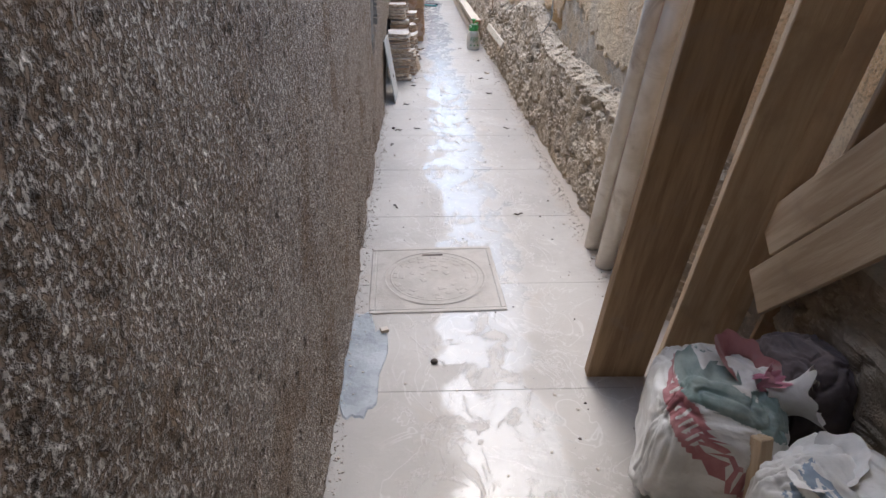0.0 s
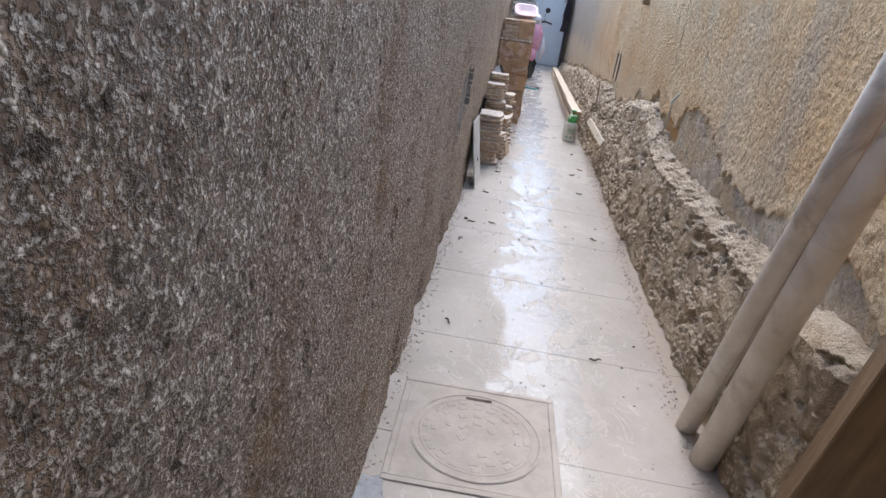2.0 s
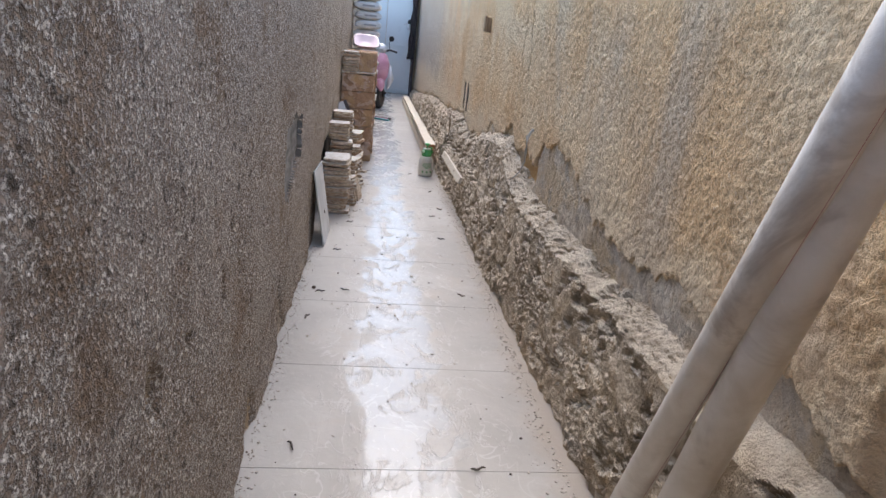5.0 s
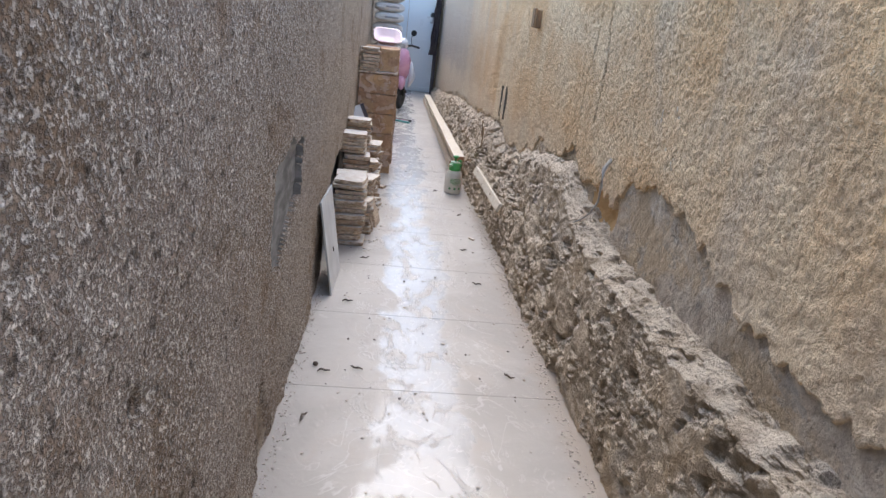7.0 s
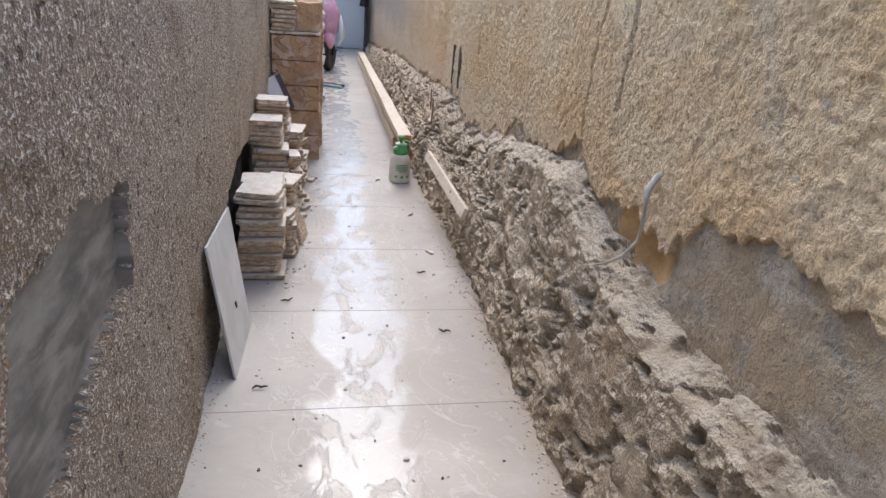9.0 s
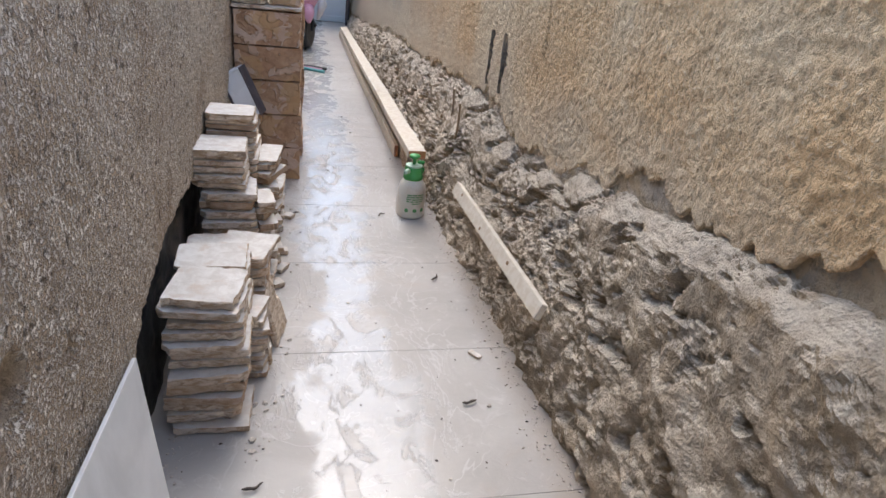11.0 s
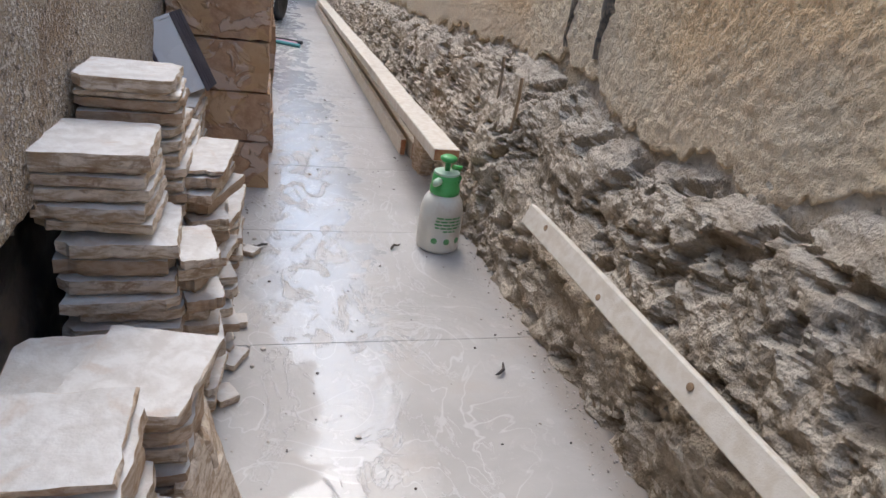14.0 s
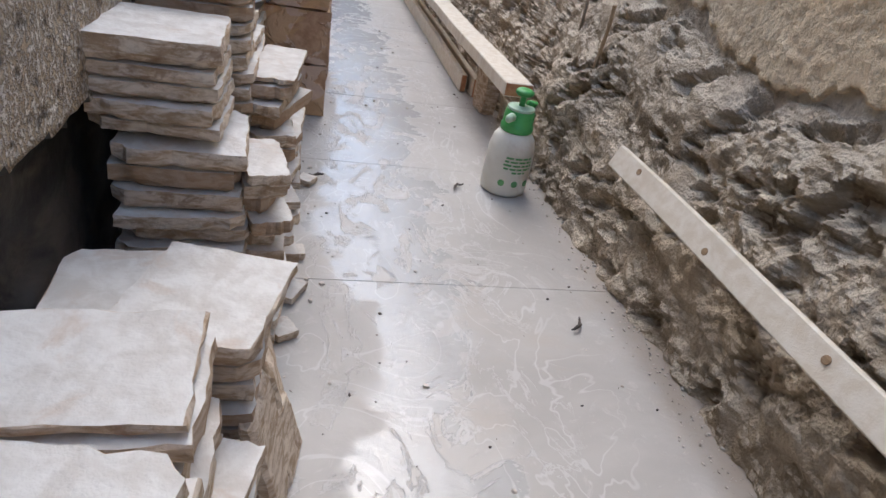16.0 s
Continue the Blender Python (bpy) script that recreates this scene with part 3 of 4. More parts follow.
def ragged_sheet(name, cx, cy, rx, ry, z, h, material, seed, n=40, parent=None):
    bm = bmesh.new()
    ring = []
    for i in range(n):
        a = 2 * math.pi * i / n
        r = 1 + 0.35 * (noise.noise(Vector((math.cos(a) * 1.6, math.sin(a) * 1.6, seed))) + 0.4 * noise.noise(Vector((math.cos(a) * 6, math.sin(a) * 6, seed))))
        ring.append((cx + rx * r * math.cos(a), cy + ry * r * math.sin(a)))
    lo = [bm.verts.new((x, y, z)) for x, y in ring]
    hi = [bm.verts.new((cx + (x - cx) * 0.97, cy + (y - cy) * 0.97, z + h)) for x, y in ring]
    for i in range(n):
        bm.faces.new((lo[i], lo[(i + 1) % n], hi[(i + 1) % n], hi[i]))
    bm.faces.new(hi)
    return part(name, bm, material, parent)


def board(name, a, b, width_dir, width, thick, material, label, category="plank", group="", ends=None):
    """A plank from a to b; width_dir gives the way its broad face lies."""
    a, b = Vector(a), Vector(b)
    d = (b - a).normalized()
    u = Vector(width_dir)
    u = (u - d * u.dot(d)).normalized()
    v = d.cross(u)
    m = Matrix((u, v, d)).transposed().to_4x4()
    m.translation = a
    ln = (b - a).length
    bm = box(-width / 2, width / 2, -thick / 2, thick / 2, 0, ln, 0.003)
    for e in range(1, 14):
        bmesh.ops.bisect_plane(bm, geom=bm.verts[:] + bm.edges[:] + bm.faces[:], plane_co=(0, 0, ln * e / 14), plane_no=(0, 0, 1))
    sd = a.x * 7 + a.y * 3
    for vtx in bm.verts:
        vtx.co += Vector((noise.noise(Vector((0, sd, vtx.co.z * 1.5))), noise.noise(Vector((5, sd, vtx.co.z * 1.5))), 0)) * 0.006
    if ends:
        for f in bm.faces:
            if abs(f.normal.z) > 0.9:
                f.material_index = 1
    ob = part(name, bm, [material] + ([ends] if ends else []))
    ob.matrix_world = m
    return tagged(ob, label, category, group)


def sack(name, m, size, label, seed, prints=(), neck=True, material=None, square=0.62):
    """A slumped woven sack: a cushion with sharp folds and printed panels, each with broken lines of pale lettering bars."""
    t = thing(name, m, label, "sack")
    bm = bmesh.new()
    bmesh.ops.create_icosphere(bm, subdivisions=6, radius=1)
    sx, sy, sz = size
    for v in bm.verts:
        p = v.co.copy()
        q = Vector([math.copysign(abs(c) ** square, c) for c in p])
        fold = noise.fractal(p * 1.5 + Vector((seed, 0, 0)), 1.0, 2.0, 3)
        warp = p + 0.25 * Vector((noise.noise(p * 2 + Vector((seed, 4, 0))), noise.noise(p * 2 + Vector((0, 7, seed))), 0))
        crease = abs(noise.noise(Vector((warp.x * 3.2, warp.y * 3.2, warp.z * 1.7)) + Vector((0, seed, 0))))
        fine = abs(noise.noise(warp * 7 + Vector((seed, seed, 0))))
        r = 1 + 0.09 * fold - 0.26 * max(0.22 - crease, 0) - 0.09 * max(0.2 - fine, 0)
        taper = 1 - 0.22 * max(p.z, 0) if neck else 1
        v.co = Vector((q.x * sx * r * taper, q.y * sy * r * taper, max(q.z * sz * r, -sz) + sz))
    mats = [material or M_SACK]
    bm.faces.ensure_lookup_table()
    for i, (axis, lo, hi, mm, lettered) in enumerate(prints):
        mats.append(mm)
        ax = Vector(axis).normalized()
        along = ax.cross(Vector((0.45, 0.9, 0))).normalized()
        for f in bm.faces:
            c = f.calc_center_median()
            d, l = c.dot(ax), c.dot(along)
            if lo < d + 0.004 * noise.noise(c * 30) < hi and c.y < 0.45 * sy:
                mid = abs(d - (lo + hi) / 2) < 0.27 * (hi - lo)
                f.material_index = 0 if lettered and mid and (l * 55) % 1 < 0.38 and noise.noise(c * 18) > -0.25 else i + 1
    part("body", bm, mats, t, smooth=True)
    return t


def mouth(parent, m, r, h, seed, material, label=""):
    """The crumpled open mouth of a sack: a ruffled cuff."""
    bm = bmesh.new()
    rows = []
    for j in range(9):
        f = j / 8
        ring = []
        for i in range(44):
            a = 2 * math.pi * i / 44
            k = noise.noise(Vector((math.cos(a) * 2.2, math.sin(a) * 2.2, seed + f)))
            rr = r * (1 - 0.45 * math.sin(f * math.pi) + 0.25 * f) * (1 + 0.30 * k * (0.3 + f))
            ring.append(bm.verts.new(m @ Vector((rr * math.cos(a), rr * 0.7 * math.sin(a), h * f + 0.03 * k))))
        rows.append(ring)
    for a, b in zip(rows, rows[1:]):
        for i in range(44):
            bm.faces.new((a[i], a[(i + 1) % 44], b[(i + 1) % 44], b[i]))
    part("mouth", bm, material, parent, label, smooth=True)


manhole()
ragged_sheet("floor_patch", 0.115, 1.90, 0.085, 0.29, 0.0, 0.003, M_BLUEFLOOR, 2.0)["kind"] = "structure"

PLANKS = "boards leaning by the wall"
board("wide_plank", (1.027, 1.80, 0.012), (1.09, 1.34, 2.32), (1, 0, 0), 0.21, 0.04, M_OLDWOOD, "wide dirty brown plank leaning back over the passage side", group=PLANKS)
board("plank", (1.285, 1.86, 0.012), (1.335, 1.40, 2.28), (1, -0.1, 0), 0.15, 0.03, M_TANWOOD, "light brown plank leaning among others", group=PLANKS)
board("plank", (1.45, 1.93, 0.012), (1.485, 1.47, 2.28), (1, -0.25, 0), 0.10, 0.03, M_TANWOOD, "narrow brown plank leaning among others", group=PLANKS)
board("plank", (1.53, 1.80, 0.012), (1.565, 1.36, 2.28), (1, -0.4, 0), 0.09, 0.03, M_OLDWOOD, "narrow brown plank leaning among others", group=PLANKS)
board("crate_board", (1.44, 1.76, 0.37), (1.46, 0.95, 1.28), (0, 0.7, 1), 0.15, 0.022, M_TANWOOD, "tan board lying aslant behind the sacks", group=PLANKS)
board("crate_board", (1.45, 1.80, 0.56), (1.47, 1.0, 1.46), (0, 0.7, 1), 0.14, 0.022, M_TANWOOD, "tan board lying aslant behind the sacks", group=PLANKS)


def pipe(a, b, r, line=False):
    bm = tube([a, b], r, 24)
    p = part("drain_pipe", bm, M_PVC, smooth=False)
    p.data.polygons.foreach_set("use_smooth", [len(f.vertices) == 4 for f in p.data.polygons])
    if line:
        u, w = Vector(a), Vector(b)
        side = Vector((0.25, -0.97, 0)) * (r + 0.0005)
        part("marking_line", tube([u.lerp(w, 0.02) + side, u.lerp(w, 0.55) + side, w + side], 0.0022, 6), M_SACKRED, p, "thin dark red marking line")
    tagged(p, "dusty pale grey plastic drain pipe leaning on the wall", "pipe", "leaning drain pipes")


pipe((1.215, 2.60, 0.0), (1.20, 1.96, 2.30), 0.047)
pipe((1.20, 2.79, 0.0), (1.10, 1.86, 2.25), 0.039, True)

s1 = sack("cement_sack", pose(1.125, 1.34, 0.0, 0, 3, -22), (0.185, 0.19, 0.20), "white woven sack with red and green print, full", 1.3,
          (((0.62, -0.1, 0.78), 0.185, 0.255, M_SACKRED, True), ((0.2, 0.1, 0.97), 0.335, 0.385, M_SACKGREEN, False)), square=0.46)
mouth(s1, pose(0.05, 0.07, 0.345, 14, 26, 0), 0.10, 0.055, 3.0, M_SACKRED, "dull red folded flap")
mouth(s1, pose(0.12, 0.02, 0.33, 20, 62, 15), 0.075, 0.12, 11.0, M_SACK, "gathered open corner")
mouth(s1, pose(0.085, 0.0, 0.385, 5, 40, 0), 0.028, 0.05, 5.0, M_PINKTIE, "pink tied cloth")
s2 = sack("rubbish_sack", pose(1.30, 0.98, 0.0, 0, 0, 25), (0.16, 0.20, 0.20), "crumpled white plastic sack with blue print", 6.1,
          (((0.3, -0.2, 0.9), 0.235, 0.265, M_BLUEINK, True), ((0.3, -0.2, 0.9), 0.295, 0.325, M_BLUEINK, True)), square=0.55)
mouth(s2, pose(-0.02, 0.06, 0.34, -10, -15, 0), 0.08, 0.05, 7.0, M_SACK)
s3 = sack("dark_sack", pose(1.42, 1.42, 0.0, 0, 0, 5), (0.13, 0.16, 0.21), "dark dusty sack behind the white ones", 9.3, material=M_DARKCLOTH)
board("wood_offcut", (1.155, 1.04, 0.0), (1.17, 1.16, 0.335), (1, 0.4, 0), 0.045, 0.035, M_TANWOOD, "short tan timber offcut standing between the sacks", "offcut")

# ---- stone slabs, tile and blocks along the left wall ----
SLABS = []
for i in range(12):
    rng = random.Random(40 + i)
    bm = bmesh.new()
    out = []
    for (ax, ay), (bx, by) in zip(((-1, -1), (1, -1), (1, 1), (-1, 1)), ((1, -1), (1, 1), (-1, 1), (-1, -1))):
        bend = rng.uniform(-0.04, 0.04)
        for j in range(9):
            f = j / 9
            k = 0.5 * (1 + 0.5 * bend * math.sin(f * math.pi) + rng.uniform(-0.012, 0.004) - (rng.uniform(0.02, 0.07) if rng.random() < 0.12 else 0))
            if j == 0:
                k *= 1 - rng.choice((0, 0, 0.03, 0.12))
            out.append(((ax + (bx - ax) * f) * k, (ay + (by - ay) * f) * k))
    rings = []
    for lv, (z, sh) in enumerate(((0, 0.87), (0.22, 1.0), (0.85, 0.995), (1.0, 0.985))):
        rings.append([bm.verts.new((x * sh + rng.uniform(-0.011, 0.011), y * sh + rng.uniform(-0.011, 0.011), z + (rng.uniform(-0.05, 0.05), rng.uniform(-0.05, 0.22), rng.uniform(-0.06, 0.06), rng.uniform(-0.025, 0.01))[lv])) for x, y in out])
    for a, b in zip(rings, rings[1:]):
        for j in range(len(out)):
            bm.faces.new((a[j], a[(j + 1) % len(out)], b[(j + 1) % len(out)], b[j])).material_index = 1
    bm.faces.new(list(reversed(rings[0]))).material_index = 1
    inner = [bm.verts.new((x * 0.80 + rng.uniform(-0.03, 0.03), y * 0.80 + rng.uniform(-0.03, 0.03), 1.0 + rng.uniform(-0.012, 0.015))) for x, y in out[::3]]
    for j in range(len(inner)):
        nj = (j + 1) % len(inner)
        p = [rings[-1][(3 * j + q) % len(out)] for q in range(4)]
        bm.faces.new((inner[j], p[0], p[1], p[2], p[3], inner[nj]))
    bm.faces.new(inner)
    bmesh.ops.triangulate(bm, faces=[f for f in bm.faces if len(f.verts) > 4])
    me = bpy.data.meshes.new("slab")
    bm.to_mesh(me)
    bm.free()
    me.materials.append(M_SLABTOP)
    me.materials.append(M_SLABEDGE)
    SLABS.append(me)


def slab(x, y, z, w, d, h, turn, seed, group, label="rough cream limestone slab with brown broken edges, stacked", tip=(0, 0)):
    ob = new("stone_slab", SLABS[seed % 12])
    ob.matrix_world = pose(x, y, z, tip[0], tip[1], turn) @ Matrix.Diagonal((w, d, h, 1))
    tagged(ob, label, "stone slab", group)


def stack(x0, x1, y0, y1, top, seed, z=0.0, thick=0.028, wander=0.012, wide=0.0, group="stacked stone slabs", turn=0.0, twist=4):
    """Slabs laid one on another up to the height top; wide lets the lower ones reach further out."""
    rng = random.Random(seed)
    i = 0
    while z < top - 0.012:
        h = min(thick * rng.uniform(0.8, 1.25), top - z)
        low = 1 - z / top
        w = (x1 - x0) * rng.uniform(0.94, 1.03) + wide * low
        slab((x0 + x1) / 2 + wide * low / 2 + rng.uniform(-wander, wander), (y0 + y1) / 2 + rng.uniform(-wander, wander), z, w,
             (y1 - y0) * rng.uniform(0.90, 1.04), h * 0.92, turn + rng.uniform(-twist, twist) + rng.choice((0, 0, 180)), rng.randrange(12), group)
        z += h
        i += 1


stack(0.055, 0.27, 6.325, 6.53, 0.385, 1, wander=0.016, thick=0.034)
slab(0.160, 6.435, 0.386, 0.22, 0.215, 0.028, -6, 3, "stacked stone slabs")
slab(0.163, 6.440, 0.415, 0.20, 0.20, 0.030, -8, 5, "stacked stone slabs", "cream limestone slab lying on top of a stack")
stack(0.06, 0.265, 6.555, 6.74, 0.43, 2, wander=0.014, thick=0.034)
stack(0.245, 0.318, 6.58, 6.72, 0.25, 12, wander=0.014, thick=0.026, twist=16)
for x, y, w, d, lean, tn, sd in ((0.316, 6.70, 0.18, 0.12, 100, 5, 1), (0.336, 6.82, 0.22, 0.12, 103, -6, 4), (0.338, 6.95, 0.20, 0.13, 102, 8, 9), (0.356, 6.88, 0.13, 0.10, 106, -10, 6)):
    slab(x, y, 0.5 * w * math.sin(radians(lean)), w, d, 0.022, tn, sd, "slabs standing on edge", "broken limestone slab standing on edge against the stacks", (0, -lean))
stack(0.06, 0.31, 6.775, 6.985, 0.335, 3, wander=0.018, thick=0.034)
slab(0.11, 6.88, 0.334, 0.14, 0.20, 0.016, 3, 7, "stacked stone slabs")
slab(0.235, 6.87, 0.336, 0.19, 0.21, 0.026, -14, 2, "stacked stone slabs", "cream slab with a broken dark brown corner")
stack(0.055, 0.262, 7.10, 7.30, 0.47, 4, thick=0.034)
stack(0.030, 0.225, 7.10, 7.30, 0.585, 14, z=0.47, thick=0.03, wander=0.005)
slab(0.122, 7.20, 0.585, 0.205, 0.195, 0.038, 2, 6, "stacked stone slabs", "thick pale slab with two small holes, on top of a stack")
stack(0.240, 0.315, 7.13, 7.29, 0.42, 24, thick=0.03, wander=0.016, twist=18)
stack(0.06, 0.25, 7.33, 7.50, 0.67, 5, wander=0.006)
slab(0.152, 7.41, 0.67, 0.185, 0.18, 0.03, 0, 1, "stacked stone slabs", "clean cream slab on top of a stack")
stack(0.240, 0.335, 7.36, 7.60, 0.50, 6, wander=0.020, thick=0.03, twist=20)
stack(0.06, 0.25, 7.53, 7.75, 0.55, 7, wander=0.010)
stack(0.19, 0.34, 7.78, 8.05, 0.22, 8, wander=0.012)
for x, y, w, d, tn, sd in ((0.35, 7.53, 0.045, 0.05, 5, 1), (0.342, 7.36, 0.05, 0.08, -25, 4), (0.33, 7.22, 0.05, 0.06, 30, 8), (0.37, 7.95, 0.05, 0.05, 60, 9), (0.30, 6.98, 0.05, 0.05, 15, 2)):
    slab(x, y, 0.0, w, d, 0.022, tn, sd, "broken pieces on the floor", "small broken piece of stone slab on the floor")

# grey tile leaning on the wall
a, b, c = Vector((0.150, 5.484, 0.0)), Vector((0.160, 5.90, 0.0)), Vector((0.062, 5.555, 0.51))
u, v = (b - a), (c - a)
nrm = u.cross(v).normalized()
bm = bmesh.new()
front = [bm.verts.new(p) for p in (a, b, b + v + Vector((0, 0.06, -0.02)), c)]
back = [bm.verts.new(p.co - nrm * 0.010) for p in front]
if nrm.x < 0:
    for p in back:
        p.co += nrm * 0.020
bm.faces.new(front)
bm.faces.new(list(reversed(back)))
for i in range(4):
    bm.faces.new((front[i], back[i], back[(i + 1) % 4], front[(i + 1) % 4]))
bmesh.ops.recalc_face_normals(bm, faces=bm.faces)
bmesh.ops.bevel(bm, geom=bm.edges[:], offset=0.0015, segments=1, affect="EDGES")
tile = tagged(part("leaning_tile", bm, M_BOARD), "grey ceramic tile leaning against the pebble-dash wall", "tile")
mid = a + u * 0.55 + v * 0.36
side = nrm if nrm.x > 0 else -nrm
part("notch", box(-0.008, 0.008, -0.012, 0.012, -0.002, 0.003, 0.001, m=Matrix.Translation(mid + side * 0.001) @ side.to_track_quat("Z", "Y").to_matrix().to_4x4()), M_DARKCHIP, tile, "dark chipped spot")


def stone_block(x0, x1, y0, y1, z0, z1, seed, group="stacked brown stone blocks", label="brown cleft-faced stone block in a stack"):
    bm = box(x0, x1, y0, y1, z0, z1, 0)
    bmesh.ops.subdivide_edges(bm, edges=bm.edges[:], cuts=9, use_grid_fill=True)
    for vt in bm.verts:
        p = vt.co * 9 + Vector((seed, 0, 0))
        vt.co += Vector((noise.noise(p), noise.noise(p + Vector((9, 0, 0))), 0)) * 0.012
        e = noise.fractal(vt.co * 22, 1.0, 2.0, 3)
        vt.co.y += 0.006 * e
        at_edge = min(z1 - vt.co.z, vt.co.z - z0)
        if at_edge < 0.002:
            vt.co.z += (0.004 if vt.co.z < (z0 + z1) / 2 else -0.004) * (1 + e)
    tagged(part("stone_block", bm, M_BLOCK), label, "stone block", group)


for i, z0 in enumerate((0.0, 0.2, 0.397, 0.59, 0.78)):
    z1 = (0.2, 0.397, 0.59, 0.78, 0.965)[i]
    dx = (0, 0.006, -0.004, 0.004, -0.002)[i]
    stone_block(0.065, 0.425 + dx, 8.545 + dx, 8.97, z0, z1, i)
    stone_block(0.065, 0.445 - dx, 9.01 - dx, 9.45, z0, z1, i + 9)
slab(0.245, 8.76, 0.966, 0.38, 0.43, 0.022, 0, 4, "slabs on the blocks", "pale slab covering the block stack")
stack(0.065, 0.245, 8.55, 8.78, 1.205, 31, z=0.99, thick=0.03, wander=0.006, group="slabs on the blocks")
stone_block(0.255, 0.425, 8.62, 8.95, 0.99, 1.205, 77, "slabs on the blocks", "ochre stone block standing on the block stack")
stone_block(0.08, 0.44, 9.02, 9.44, 0.967, 1.20, 78, "slabs on the blocks", "brown stone block on the rear stack")


def basin():
    bm = bmesh.new()
    rows = []
    for r, z in ((0.10, 0.0), (0.13, 0.055), (0.15, 0.06), (0.15, 0.055), (0.125, 0.05), (0.095, 0.008)):
        rows.append([bm.verts.new((math.copysign(abs(math.cos(t)) ** 0.5, math.cos(t)) * r, math.copysign(abs(math.sin(t)) ** 0.5, math.sin(t)) * r * 1.3, z)) for t in np.linspace(0, 2 * math.pi, 32, endpoint=False)])
    for p, q in zip(rows, rows[1:]):
        for i in range(32):
            bm.faces.new((p[i], p[(i + 1) % 32], q[(i + 1) % 32], q[i]))
    bm.faces.new(list(reversed(rows[0])))
    bm.faces.new(rows[-1])
    ob = part("plastic_basin", bm, M_PINKPLASTIC, smooth=True)
    ob.matrix_world = pose(0.30, 9.22, 1.265, 20, 0, 4)
    tagged(ob, "shallow pale pink plastic basin on the stone blocks", "basin")


basin()

# bundle of thin metal panels leaning between the slabs and the blocks
rack = thing("metal_panel_bundle", pose(0.085, 8.33, 0.42, 0, 0, 0), "bundle of dull metal trim panels leaning on the stone blocks", "panel bundle")
for i in range(5):
    at = pose(0.085 + 0.004 * i, 0.026 * i, 0, -14, -24, 10)
    panel = part("panel", box(-0.05, 0.05, -0.006, 0.006, 0.012, 0.26, 0.002, m=at), M_WHITE if i % 2 == 0 else M_STEEL, rack)
    for x0, x1, z0, z1 in ((-0.062, -0.05, 0.0, 0.272), (0.05, 0.062, 0.0, 0.272), (-0.05, 0.05, 0.26, 0.272)):
        part("edge_strip", box(x0, x1, -0.009, 0.009, z0, z1, 0.002, m=at), M_DARKCLOTH if z0 == 0 else M_WHITE, panel, "dirty dark edge strip" if z0 == 0 else "white end strip")
stack(0.055, 0.20, 8.22, 8.50, 0.42, 55, wander=0.006)

# sacks of cement
rng = random.Random(8)


def paper_sack(x, y, z, w, d, h, turn):
    t = thing("paper_sack", pose(x, y, z, 0, 0, turn), "full white paper cement sack with grey print, stacked", "sack", "stacked cement sacks")
    bm = bmesh.new()
    bmesh.ops.create_cube(bm, size=2)
    bmesh.ops.subdivide_edges(bm, edges=bm.edges[:], cuts=9, use_grid_fill=True)
    for vt in bm.verts:
        p = vt.co.copy()
        puff = (1 - 0.55 * abs(p.x) ** 3.5) * (1 - 0.5 * abs(p.y) ** 5)
        k = 1 + 0.05 * noise.noise(p * 2 + Vector((x * 9, z * 7, 0)))
        vt.co = Vector((p.x * w / 2 * k, p.y * d / 2 * k, h / 2 + p.z * h / 2 * puff))
    part("body", bm, M_PAPER, t, smooth=True)
    part("print", box(-w * 0.16, w * 0.30, -d / 2 - 0.006, -d / 2 + 0.01, h * 0.42, h * 0.58, 0.001), M_INK, t, "grey printed band")
    part("emblem", lathe([(h * 0.16, -d / 2 - 0.006), (h * 0.16, -d / 2 + 0.01)], 14, m=pose(-w * 0.3, 0, h * 0.5, -90, 0, 0) @ Matrix.Diagonal((1, 1, -1, 1))), M_INK, t, "round grey emblem")


z = 0.0
for i in range(15):
    h = 0.135 + rng.uniform(-0.006, 0.006)
    paper_sack(0.265 + rng.uniform(-0.012, 0.012), 11.3 + rng.uniform(-0.02, 0.02), z, 0.38, 0.55, h, rng.uniform(-4, 4))
    z += h * 0.975


